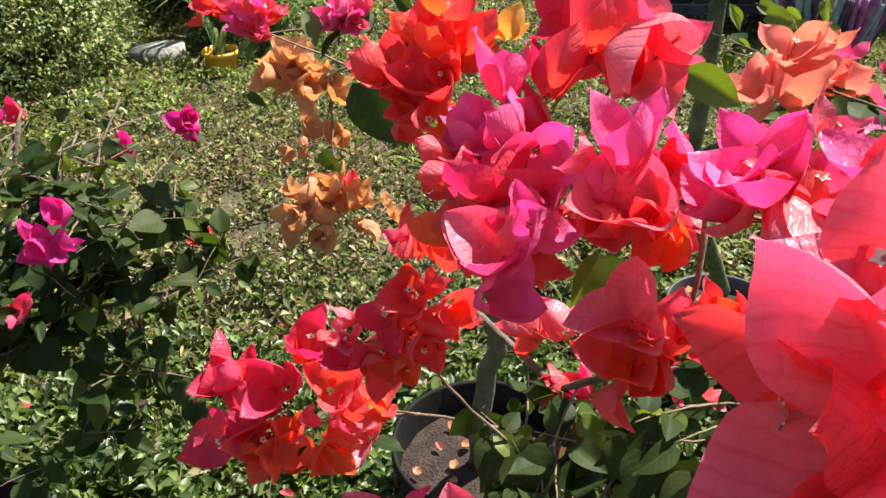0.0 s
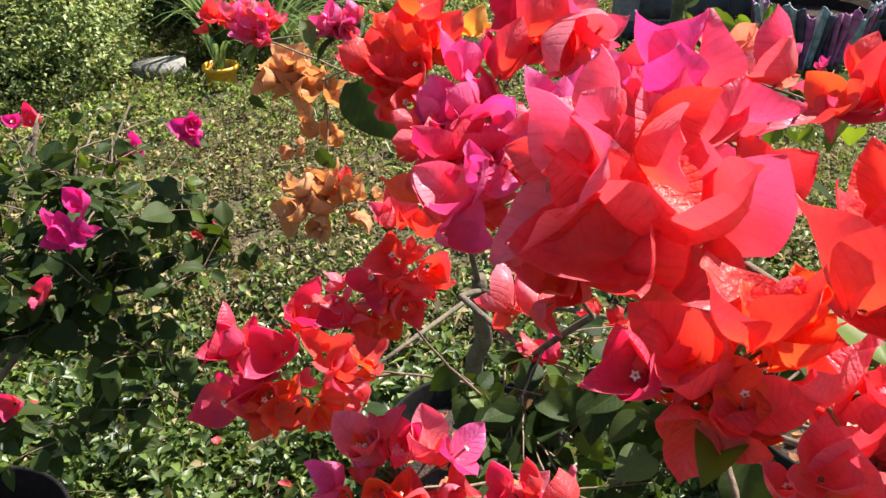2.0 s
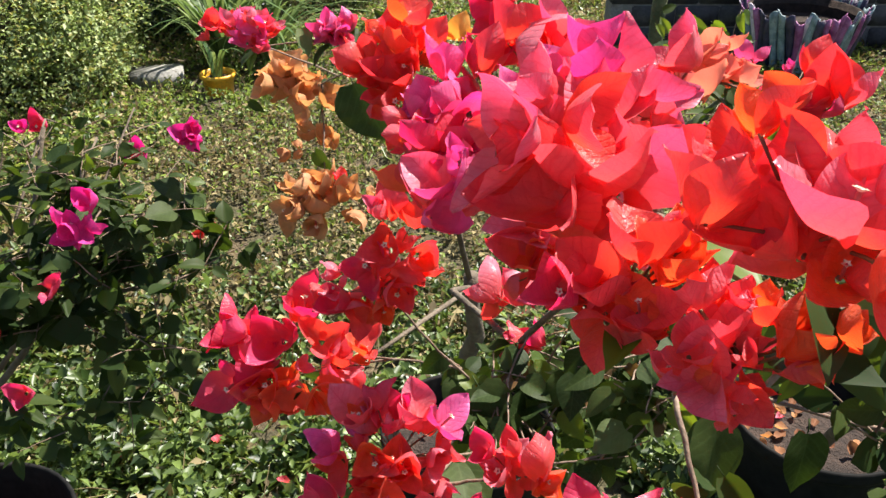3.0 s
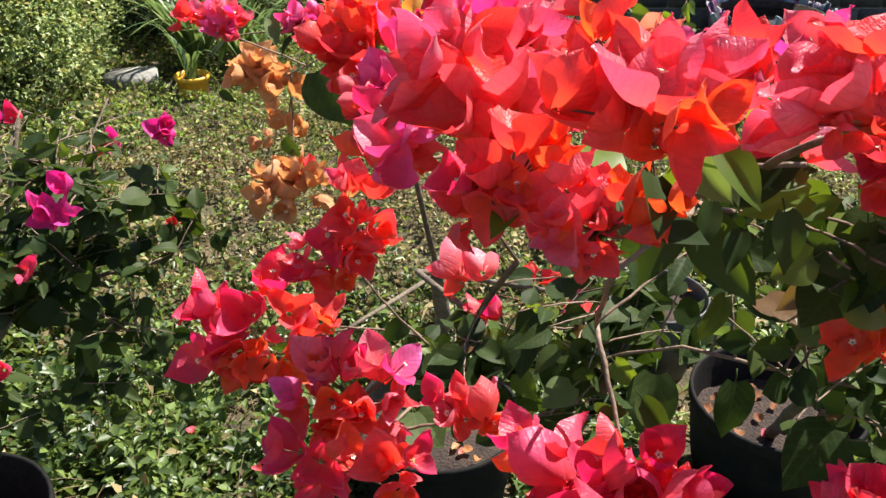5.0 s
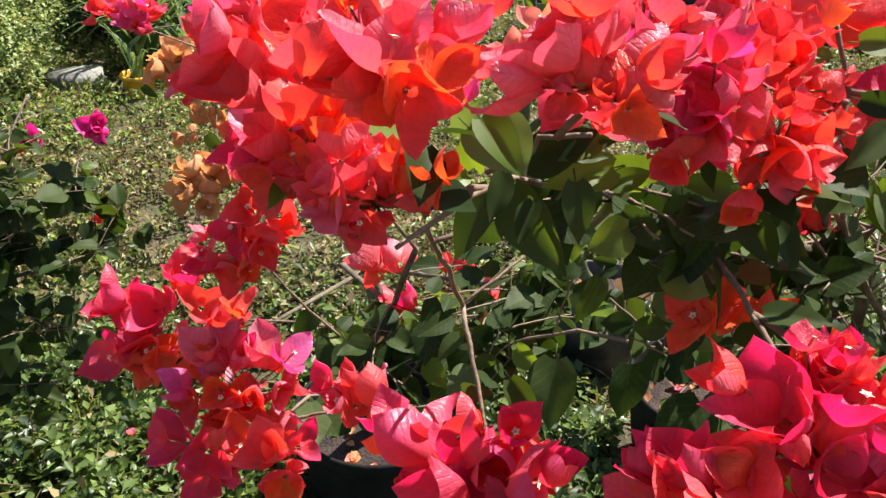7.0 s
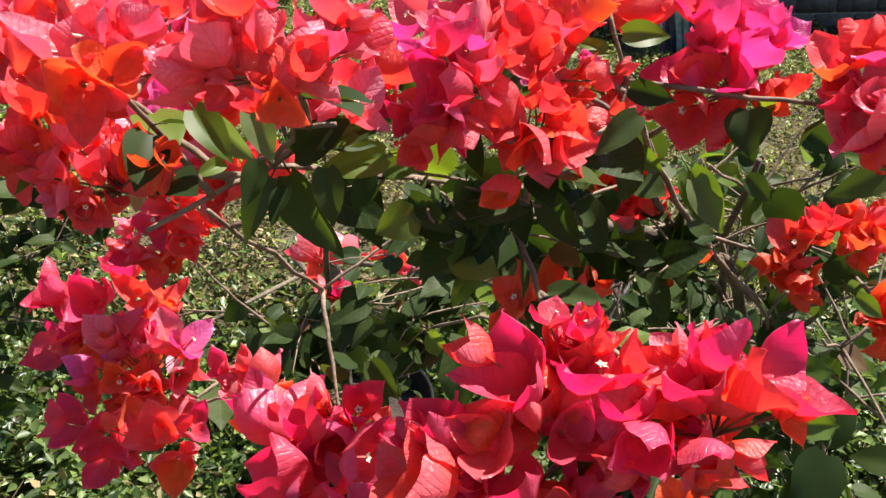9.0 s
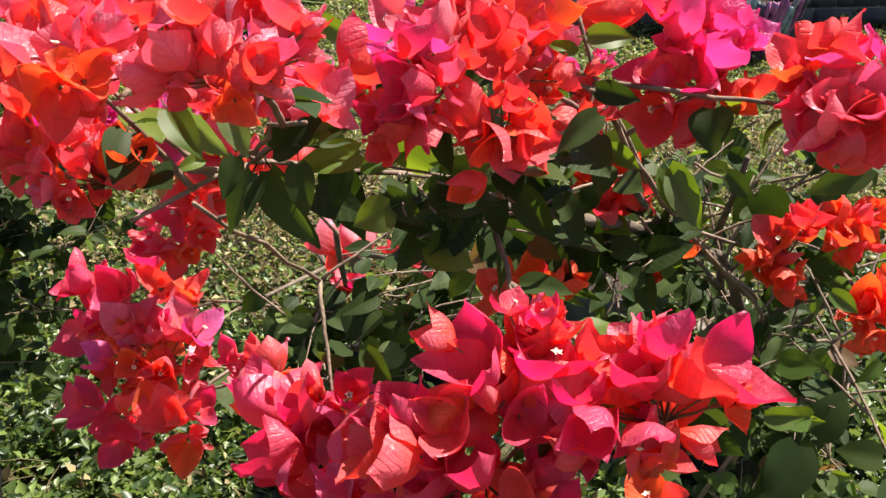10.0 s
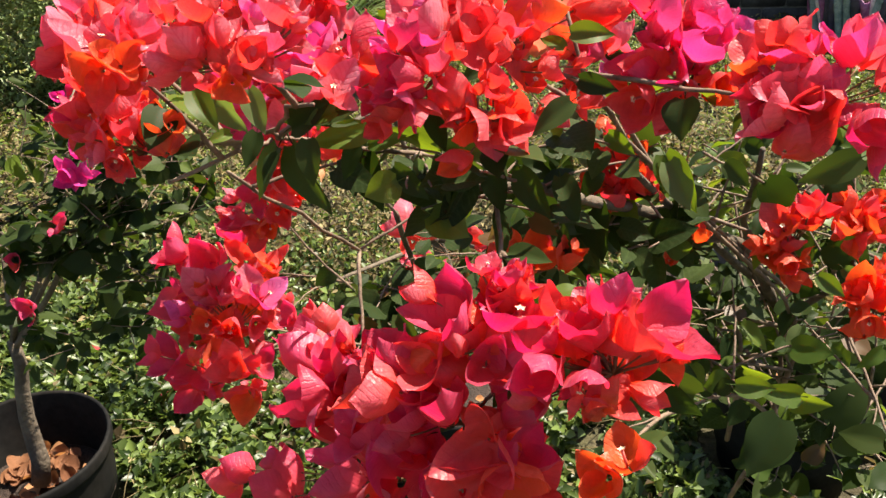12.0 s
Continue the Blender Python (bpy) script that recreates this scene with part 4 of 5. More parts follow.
leaf_cloud(bush_centre, 0.08, 0.85, 0.98, 0.2, 0.16, 0.07, 7, 4, 0.042)
leaf_cloud(bush_centre, 0.24, 0.72, 1.2, 0.1, 0.1, 0.03, 4, 4, 0.042)
leaf_cloud(bush_centre, -0.1, 1.25, 1.34, 0.1, 0.1, 0.1, 5, 4, 0.045)
leaf_cloud(bush_right, 0.221, 0.255, 1.534, 0.09, 0.06, 0.026, 8, 4, 0.034)
leaf_cloud(bush_right, 0.309, 0.375, 1.430, 0.09, 0.08, 0.04, 14, 4, 0.033)
leaf_cloud(bush_centre, 0.203, 0.658, 1.210, 0.14, 0.1, 0.04, 15, 4, 0.042)
leaf_cloud(bush_right, 0.558, 0.594, 1.157, 0.15, 0.14, 0.07, 34, 4, 0.034)
leaf_cloud(bush_right, 0.447, 0.486, 1.288, 0.09, 0.1, 0.05, 14, 4, 0.034)
leaf_cloud(bush_right, 0.46, 0.44, 1.3, 0.25, 0.24, 0.12, 34, 4, 0.028)
leaf_cloud(bush_right, 0.48, 0.43, 1.45, 0.13, 0.1, 0.06, 12, 3, 0.023)
leaf_cloud(bush_right, 0.56, 0.52, 1.38, 0.14, 0.12, 0.08, 12, 3, 0.024)
leaf_cloud(bush_right, 0.52, 0.42, 1.27, 0.12, 0.1, 0.08, 14, 3, 0.026)
leaf_cloud(bush_right, 0.27, 0.33, 1.47, 0.1, 0.07, 0.035, 7, 4, 0.034)
leaf_cloud(bush_right, 0.3, 0.42, 1.42, 0.08, 0.07, 0.05, 7, 4, 0.027)
leaf_cloud(bush_back, 0.38, 1.0, 1.38, 0.16, 0.15, 0.14, 12, 4, 0.03)

# ---- flowers, spray by spray ----
cluster(bush_right, [(0.049, 0.216, 1.622, 0.044, 'p', -0.32, 0.06, 0.94), (0.032, 0.208, 1.611, 0.036, 'r', -0.69, -0.44, 0.58), (0.061, 0.240, 1.634, 0.034, 'p', 0.27, 0.38, 0.89), (0.040, 0.238, 1.628, 0.027, 'p', -0.37, 0.06, 0.93), (0.053, 0.253, 1.635, 0.028, 'u', -0.11, 0.20, 0.97)])
cluster(bush_right, [(0.076, 0.149, 1.632, 0.029, 'r', -0.78, -0.07, 0.62), (0.091, 0.134, 1.646, 0.028, 'p', 0.10, -0.04, 0.99), (0.097, 0.117, 1.631, 0.021, 'o', 0.27, -0.93, -0.25), (0.112, 0.142, 1.649, 0.024, 'p', 0.62, 0.14, 0.77), (0.073, 0.167, 1.641, 0.022, 'r', -0.33, 0.16, 0.93)])
cluster(bush_right, [(0.081, 0.262, 1.622, 0.026, 'p'), (0.088, 0.247, 1.606, 0.027, 'r'), (0.069, 0.272, 1.625, 0.025, 'p'), (0.088, 0.270, 1.636, 0.022, 'p')])
cluster(bush_right, [(0.048, 0.177, 1.600, 0.025, 'r', -0.57, -0.05, 0.82), (0.047, 0.164, 1.586, 0.019, 'r', -0.35, -0.93, -0.10), (0.068, 0.174, 1.607, 0.021, 'o', 0.32, -0.10, 0.94), (0.036, 0.181, 1.592, 0.018, 'm', -0.70, -0.47, 0.54)])
cluster(bush_right, [(0.078, 0.163, 1.593, 0.021, 'p', 0.10, 0.19, 0.98), (0.068, 0.145, 1.588, 0.018, 'p', -0.59, -0.63, 0.50), (0.080, 0.142, 1.581, 0.016, 'r', 0.09, -0.98, -0.19), (0.098, 0.152, 1.595, 0.021, 'o', 0.46, -0.24, 0.85), (0.090, 0.167, 1.597, 0.017, 'r', 0.33, 0.14, 0.93)])
cluster(bush_right, [(0.134, 0.124, 1.647, 0.024, 'p', -0.44, -0.06, 0.90), (0.149, 0.128, 1.652, 0.024, 'p', 0.00, 0.19, 0.98), (0.156, 0.109, 1.631, 0.013, 'o', 0.04, -1.00, 0.05), (0.171, 0.131, 1.648, 0.024, 'p', 0.54, 0.05, 0.84), (0.164, 0.117, 1.642, 0.015, 'r', 0.63, -0.46, 0.63), (0.138, 0.114, 1.633, 0.014, 'r', -0.30, -0.95, -0.10), (0.175, 0.143, 1.653, 0.019, 'p', 0.22, 0.27, 0.94)])
cluster(bush_right, [(0.211, 0.193, 1.607, 0.033, 'm', -0.88, -0.37, 0.30), (0.209, 0.191, 1.590, 0.026, 'm', -0.57, -0.69, -0.44), (0.228, 0.205, 1.611, 0.021, 'p', -0.02, -0.04, 1.00), (0.213, 0.214, 1.618, 0.023, 'u', -0.35, -0.07, 0.93)])
cluster(bush_right, [(0.242, 0.201, 1.574, 0.033, 'r', -0.41, -0.74, -0.52), (0.258, 0.202, 1.570, 0.033, 'r', 0.16, -0.81, -0.56), (0.260, 0.211, 1.593, 0.018, 'r', 0.44, -0.43, 0.79), (0.239, 0.208, 1.583, 0.018, 'r', -0.50, -0.83, 0.24)])
cluster(bush_right, [(0.348, 0.255, 1.589, 0.037, 'm', -0.55, -0.59, 0.60), (0.372, 0.271, 1.599, 0.037, 'u', 0.11, -0.19, 0.98), (0.382, 0.259, 1.573, 0.029, 'o', 0.58, -0.80, 0.15), (0.336, 0.253, 1.569, 0.034, 'r', -0.68, -0.73, -0.04), (0.349, 0.281, 1.617, 0.033, 'm', -0.21, 0.07, 0.98), (0.393, 0.278, 1.603, 0.029, 'u', 0.68, -0.15, 0.72)])
cluster(bush_right, [(0.236, 0.244, 1.616, 0.036, 'r'), (0.219, 0.227, 1.626, 0.037, 'p'), (0.258, 0.228, 1.610, 0.030, 'r'), (0.276, 0.266, 1.618, 0.041, 'r'), (0.312, 0.285, 1.613, 0.040, 'r'), (0.200, 0.280, 1.616, 0.031, 'u')])
cluster(bush_right, [(0.221, 0.234, 1.626, 0.027, 'p', -0.34, -0.37, 0.86), (0.246, 0.233, 1.619, 0.026, 'r', 0.33, -0.49, 0.81), (0.265, 0.250, 1.616, 0.023, 'p', 0.25, -0.01, 0.97), (0.278, 0.244, 1.588, 0.026, 'r', 0.21, -0.41, 0.89), (0.304, 0.254, 1.574, 0.024, 'r', 0.65, -0.45, 0.62)])
cluster(bush_right, [(0.178, 0.201, 1.598, 0.026, 'p'), (0.160, 0.211, 1.594, 0.025, 'p'), (0.186, 0.250, 1.602, 0.029, 'm'), (0.169, 0.229, 1.604, 0.025, 'r')])
cluster(bush_right, [(0.344, 0.344, 1.494, 0.030, 'o'), (0.332, 0.360, 1.498, 0.023, 'o'), (0.331, 0.360, 1.471, 0.029, 'r'), (0.333, 0.340, 1.465, 0.029, 'o'), (0.341, 0.356, 1.479, 0.030, 'r'), (0.350, 0.342, 1.470, 0.025, 'r'), (0.359, 0.346, 1.483, 0.026, 'o'), (0.323, 0.363, 1.489, 0.029, 'o'), (0.317, 0.343, 1.475, 0.025, 'o')])
cluster(bush_right, [(0.407, 0.193, 1.599, 0.035, 'p', -0.47, -0.34, 0.82), (0.437, 0.176, 1.583, 0.032, 'm', 0.31, -0.95, -0.04), (0.432, 0.214, 1.615, 0.033, 'u', 0.02, 0.21, 0.98), (0.394, 0.199, 1.583, 0.028, 'm', -0.42, -0.87, 0.27), (0.453, 0.199, 1.607, 0.035, 'p', 0.59, -0.08, 0.80), (0.387, 0.221, 1.609, 0.028, 'r', -0.28, 0.03, 0.96)])
cluster(bush_right, [(0.450, 0.335, 1.445, 0.025, 'o', -0.55, -0.48, 0.68), (0.471, 0.342, 1.448, 0.025, 'o', 0.11, -0.33, 0.94), (0.458, 0.326, 1.418, 0.024, 'o', -0.23, -0.97, -0.03), (0.470, 0.329, 1.403, 0.019, 'o', 0.16, -0.85, -0.50), (0.446, 0.336, 1.428, 0.020, 'o', -0.85, -0.49, 0.19), (0.478, 0.352, 1.456, 0.023, 'r', 0.02, 0.20, 0.98)])
cluster(bush_right, [(0.497, 0.341, 1.444, 0.024, 'o', 0.33, -0.39, 0.86), (0.513, 0.339, 1.428, 0.022, 'o', 0.72, -0.69, -0.11), (0.517, 0.349, 1.454, 0.023, 'r', 0.58, -0.06, 0.81), (0.535, 0.348, 1.451, 0.024, 'o', 0.90, -0.27, 0.36)])
cluster(bush_right, [(0.492, 0.285, 1.424, 0.026, 'o', -0.51, -0.53, 0.68), (0.512, 0.293, 1.430, 0.026, 'o', 0.22, -0.18, 0.96), (0.502, 0.276, 1.401, 0.023, 'o', -0.13, -0.96, -0.25), (0.526, 0.283, 1.407, 0.025, 'o', 0.62, -0.76, 0.18)])
cluster(bush_right, [(0.270, 0.142, 1.503, 0.039, 'm', -0.09, 0.11, 0.99), (0.236, 0.142, 1.497, 0.037, 'm', -0.65, -0.16, 0.74), (0.222, 0.126, 1.480, 0.033, 'r', -0.45, -0.55, 0.70), (0.258, 0.122, 1.482, 0.026, 'm', 0.18, -0.73, 0.66), (0.268, 0.155, 1.516, 0.023, 'm', 0.03, 0.41, 0.91), (0.294, 0.145, 1.500, 0.027, 'r', 0.45, -0.02, 0.89)])
cluster(bush_right, [(0.285, 0.107, 1.490, 0.032, 'm', -0.38, -0.91, 0.16), (0.307, 0.124, 1.507, 0.037, 'm', -0.10, -0.03, 0.99), (0.342, 0.122, 1.512, 0.037, 'm', 0.61, -0.17, 0.78), (0.304, 0.099, 1.485, 0.025, 'm', 0.05, -0.94, -0.33), (0.310, 0.103, 1.473, 0.015, 'o', -0.05, -0.91, -0.41), (0.345, 0.112, 1.493, 0.017, 'o', 0.33, -0.94, -0.06)])
cluster(bush_right, [(0.255, 0.274, 1.450, 0.030, 'o'), (0.281, 0.274, 1.453, 0.03, 'o'), (0.302, 0.268, 1.457, 0.026, 'o')])
cluster(bush_right, [(0.208, 0.139, 1.473, 0.037, 'm'), (0.197, 0.122, 1.463, 0.038, 'r'), (0.233, 0.119, 1.461, 0.036, 'm'), (0.272, 0.132, 1.446, 0.030, 'm'), (0.254, 0.131, 1.443, 0.033, 'r'), (0.214, 0.125, 1.449, 0.032, 'm'), (0.252, 0.100, 1.444, 0.042, 'r'), (0.268, 0.100, 1.421, 0.037, 'o')])
cluster(bush_right, [(0.144, 0.257, 1.352, 0.053, 'm'), (0.115, 0.252, 1.341, 0.050, 'm'), (0.169, 0.230, 1.367, 0.043, 'm'), (0.143, 0.275, 1.364, 0.040, 'm'), (0.172, 0.268, 1.354, 0.032, 'm'), (0.132, 0.245, 1.331, 0.050, 'm')])
cluster(bush_right, [(0.105, 0.317, 1.325, 0.052, 'm'), (0.133, 0.302, 1.321, 0.051, 'm'), (0.151, 0.262, 1.353, 0.037, 'r'), (0.091, 0.332, 1.319, 0.038, 'o'), (0.184, 0.261, 1.353, 0.033, 'm'), (0.118, 0.297, 1.310, 0.044, 'r')])
cluster(bush_right, [(0.205, 0.125, 1.398, 0.044, 'm'), (0.238, 0.110, 1.405, 0.042, 'm'), (0.158, 0.177, 1.340, 0.048, 'm'), (0.277, 0.117, 1.429, 0.032, 'm'), (0.099, 0.205, 1.302, 0.048, 'm'), (0.045, 0.238, 1.271, 0.039, 'm'), (0.286, 0.115, 1.403, 0.033, 'r'), (0.218, 0.127, 1.420, 0.037, 'm'), (0.186, 0.157, 1.399, 0.040, 'm')])
cluster(bush_right, [(0.332, 0.168, 1.383, 0.037, 'o'), (0.319, 0.158, 1.369, 0.030, 'o')])
cluster(bush_right, [(0.315, 0.135, 1.476, 0.035, 'r'), (0.324, 0.154, 1.501, 0.028, 'p'), (0.319, 0.155, 1.482, 0.026, 'r'), (0.321, 0.123, 1.465, 0.030, 'r')])
cluster(bush_right, [(0.403, 0.365, 1.420, 0.018, 'o'), (0.384, 0.373, 1.392, 0.017, 'o')])
leaves_at(bush_right, [(0.120, 0.155, 1.613, 0.134, 0.145, 1.597, 0.550, 1), (0.162, 0.188, 1.574, 0.164, 0.176, 1.553, 0.600, 0), (0.159, 0.218, 1.575, 0.183, 0.215, 1.572, 0.500, 0), (0.174, 0.205, 1.583, 0.157, 0.202, 1.577, 0.500, 1), (0.186, 0.223, 1.556, 0.207, 0.225, 1.561, 0.500, 1), (0.134, 0.191, 1.577, 0.128, 0.182, 1.560, 0.600, 0), (0.197, 0.234, 1.537, 0.218, 0.224, 1.520, 0.550, 0), (0.225, 0.237, 1.543, 0.227, 0.222, 1.517, 0.550, 0), (0.251, 0.260, 1.526, 0.259, 0.245, 1.499, 0.600, 0), (0.298, 0.211, 1.585, 0.277, 0.204, 1.570, 0.500, 0)])
leaves_at(bush_right, [(0.303, 0.245, 1.585, 0.325, 0.242, 1.580, 0.500, 0), (0.298, 0.249, 1.610, 0.322, 0.247, 1.609, 0.450, 1), (0.295, 0.264, 1.597, 0.280, 0.269, 1.603, 0.600, 1), (0.362, 0.305, 1.513, 0.381, 0.285, 1.480, 0.600, 1), (0.324, 0.295, 1.532, 0.341, 0.287, 1.520, 0.500, 1), (0.343, 0.163, 1.445, 0.370, 0.150, 1.426, 0.600, 0), (0.436, 0.218, 1.369, 0.413, 0.201, 1.337, 0.800, 0), (0.397, 0.190, 1.418, 0.421, 0.187, 1.415, 0.500, 1), (0.482, 0.300, 1.513, 0.446, 0.292, 1.498, 0.550, 0), (0.188, 0.271, 1.600, 0.205, 0.256, 1.575, 0.500, 0)])
leaves_at(bush_right, [(0.441, 0.323, 1.550, 0.462, 0.311, 1.532, 0.600, 0), (0.170, 0.340, 1.358, 0.189, 0.325, 1.334, 0.550, 0), (0.270, 0.267, 1.520, 0.288, 0.251, 1.493, 0.550, 0), (0.295, 0.282, 1.508, 0.307, 0.266, 1.480, 0.600, 0), (0.146, 0.185, 1.567, 0.138, 0.177, 1.553, 0.600, 0), (0.179, 0.223, 1.556, 0.171, 0.213, 1.538, 0.550, 0), (0.457, 0.263, 1.448, 0.474, 0.256, 1.437, 0.500, 1), (0.404, 0.319, 1.501, 0.421, 0.310, 1.486, 0.600, 0), (0.266, 0.407, 1.475, 0.261, 0.382, 1.430, 0.550, 0), (0.287, 0.407, 1.475, 0.305, 0.386, 1.440, 0.550, 0)])
leaves_at(bush_right, [(0.251, 0.433, 1.378, 0.234, 0.414, 1.345, 0.500, 0)])
cluster(bush_centre, [(-0.062, 0.683, 1.504, 0.041, 'r'), (-0.037, 0.670, 1.503, 0.051, 'r'), (-0.032, 0.655, 1.478, 0.042, 'r'), (-0.028, 0.695, 1.523, 0.049, 'o'), (-0.006, 0.704, 1.519, 0.038, 'o'), (0.018, 0.719, 1.524, 0.033, 'y'), (-0.051, 0.670, 1.483, 0.037, 'r'), (-0.044, 0.721, 1.529, 0.039, 'r')])
cluster(bush_centre, [(0.006, 0.586, 1.537, 0.043, 'u'), (0.037, 0.588, 1.539, 0.046, 'm'), (-0.000, 0.562, 1.517, 0.045, 'u'), (-0.007, 0.539, 1.498, 0.044, 'm'), (-0.026, 0.555, 1.487, 0.031, 'r'), (0.025, 0.533, 1.508, 0.040, 'u'), (0.038, 0.508, 1.486, 0.024, 'p'), (0.020, 0.582, 1.512, 0.038, 'm')])
cluster(bush_centre, [(-0.004, 0.484, 1.486, 0.044, 'u'), (0.004, 0.480, 1.460, 0.038, 'u'), (-0.021, 0.569, 1.452, 0.039, 'r'), (0.008, 0.518, 1.483, 0.040, 'm'), (0.027, 0.523, 1.453, 0.030, 'r')])
cluster(bush_centre, [(0.058, 0.600, 1.559, 0.049, 'r'), (0.079, 0.560, 1.552, 0.055, 'p'), (0.095, 0.567, 1.563, 0.043, 'p'), (0.069, 0.576, 1.540, 0.042, 'r'), (0.041, 0.612, 1.560, 0.041, 'm')])
cluster(bush_centre, [(0.058, 0.498, 1.536, 0.042, 'u'), (0.060, 0.480, 1.516, 0.046, 'p'), (0.070, 0.469, 1.499, 0.036, 'r'), (0.094, 0.498, 1.507, 0.032, 'r'), (0.048, 0.499, 1.509, 0.032, 'u')])
cluster(bush_centre, [(0.099, 0.440, 1.547, 0.040, 'u'), (0.121, 0.440, 1.547, 0.040, 'p'), (0.111, 0.426, 1.525, 0.040, 'p'), (0.137, 0.431, 1.532, 0.035, 'u'), (0.099, 0.455, 1.553, 0.034, 'u')])
cluster(bush_centre, [(0.055, 0.442, 1.456, 0.036, 'r'), (0.078, 0.448, 1.465, 0.041, 'p'), (0.101, 0.447, 1.462, 0.036, 'r'), (0.118, 0.448, 1.465, 0.030, 'r'), (0.068, 0.437, 1.447, 0.033, 'r')])
cluster(bush_centre, [(-0.022, 0.712, 1.344, 0.049, 'r', 0.20, -0.33, 0.92), (-0.060, 0.714, 1.346, 0.037, 'p', -0.41, -0.30, 0.86), (-0.056, 0.704, 1.305, 0.050, 'r', -0.33, -0.76, 0.56), (-0.016, 0.684, 1.305, 0.045, 'r', 0.30, -0.88, 0.38), (-0.077, 0.705, 1.281, 0.046, 'm', -0.46, -0.77, 0.44), (-0.037, 0.682, 1.264, 0.046, 'r', 0.09, -1.00, -0.04), (-0.108, 0.708, 1.241, 0.050, 'm', -0.65, -0.53, 0.55), (-0.110, 0.715, 1.254, 0.029, 'p', -0.55, -0.28, 0.79), (-0.079, 0.703, 1.224, 0.043, 'r', -0.02, -1.00, -0.04), (-0.056, 0.687, 1.242, 0.031, 'o', 0.20, -0.96, -0.18)])
cluster(bush_centre, [(-0.085, 0.751, 1.157, 0.040, 'r'), (-0.088, 0.750, 1.136, 0.027, 'o')])
cluster(bush_centre, [(-0.251, 0.802, 1.138, 0.060, 'm', -0.54, -0.42, 0.73), (-0.267, 0.794, 1.057, 0.065, 'm', -0.65, -0.74, 0.18), (-0.212, 0.772, 1.072, 0.058, 'r', -0.23, -0.96, 0.19), (-0.164, 0.826, 1.165, 0.064, 'm', -0.01, -0.19, 0.98), (-0.196, 0.797, 1.130, 0.060, 'm', -0.22, -0.65, 0.73), (-0.133, 0.780, 1.141, 0.053, 'r', 0.32, -0.61, 0.73), (-0.115, 0.774, 1.111, 0.053, 'p', 0.76, -0.33, 0.56), (-0.171, 0.764, 1.068, 0.050, 'o', -0.02, -0.99, 0.10), (-0.211, 0.766, 1.048, 0.045, 'o', -0.23, -0.96, -0.19), (-0.141, 0.764, 1.061, 0.050, 'o', 0.29, -0.96, -0.04), (-0.229, 0.796, 1.099, 0.054, 'm', -0.33, -0.76, 0.56)])
cluster(bush_centre, [(-0.118, 0.843, 1.021, 0.048, 'p')])
cluster(bush_centre, [(-0.090, 0.473, 1.263, 0.039, 'u', -0.65, -0.53, 0.55), (-0.066, 0.486, 1.284, 0.040, 'p', -0.32, -0.31, 0.89), (-0.038, 0.486, 1.284, 0.040, 'm', -0.01, -0.34, 0.94), (-0.013, 0.488, 1.284, 0.039, 'p', 0.10, -0.19, 0.98), (0.010, 0.478, 1.283, 0.038, 'u', 0.60, -0.15, 0.78), (-0.081, 0.460, 1.247, 0.033, 'r', -0.44, -0.89, 0.14), (-0.051, 0.449, 1.264, 0.035, 'o', -0.02, -0.96, 0.30), (-0.027, 0.448, 1.252, 0.035, 'r', 0.08, -0.99, 0.10), (0.000, 0.461, 1.255, 0.033, 'p', 0.43, -0.83, 0.35), (0.005, 0.451, 1.229, 0.030, 'p', 0.29, -0.90, -0.32), (-0.053, 0.449, 1.231, 0.033, 'r', -0.12, -0.99, -0.12)])
cluster(bush_centre, [(-0.084, 0.422, 1.241, 0.040, 'm', -0.53, -0.61, 0.59), (-0.058, 0.410, 1.238, 0.038, 'm', -0.02, -0.81, 0.59), (-0.034, 0.423, 1.235, 0.037, 'r', 0.41, -0.59, 0.70), (-0.007, 0.394, 1.254, 0.037, 'r', -0.33, -0.52, 0.79), (0.023, 0.394, 1.259, 0.035, 'm', 0.39, -0.51, 0.76), (-0.062, 0.408, 1.205, 0.037, 'm', -0.23, -0.97, -0.04), (0.006, 0.388, 1.220, 0.035, 'r', 0.09, -0.99, 0.06)])
cluster(bush_centre, [(0.046, 0.455, 1.255, 0.042, 'p', -0.43, -0.37, 0.82), (0.064, 0.443, 1.255, 0.032, 'r', 0.19, -0.66, 0.73), (0.084, 0.442, 1.247, 0.029, 'o', 0.51, -0.79, 0.33), (0.034, 0.457, 1.269, 0.027, 'm', -0.65, -0.33, 0.68)])
cluster(bush_centre, [(0.063, 0.934, 1.111, 0.060, 'p'), (0.111, 0.819, 1.115, 0.051, 'm'), (0.224, 0.778, 1.152, 0.046, 'p'), (0.246, 0.777, 1.131, 0.035, 'p'), (0.163, 0.841, 1.157, 0.029, 'r')])
cluster(bush_centre, [(-0.273, 1.358, 1.285, 0.058, 'q'), (-0.292, 1.323, 1.262, 0.046, 'q'), (-0.253, 1.367, 1.260, 0.044, 'q'), (-0.226, 1.352, 1.284, 0.056, 'q'), (-0.225, 1.308, 1.252, 0.053, 'q'), (-0.272, 1.358, 1.247, 0.054, 'q'), (-0.251, 1.356, 1.297, 0.046, 'q'), (-0.236, 1.309, 1.228, 0.044, 'q'), (-0.210, 1.331, 1.272, 0.052, 'q')])
cluster(bush_centre, [(-0.182, 1.329, 1.236, 0.044, 'q'), (-0.225, 1.322, 1.184, 0.045, 'q'), (-0.194, 1.317, 1.177, 0.043, 'q'), (-0.273, 1.345, 1.127, 0.032, 'q')])
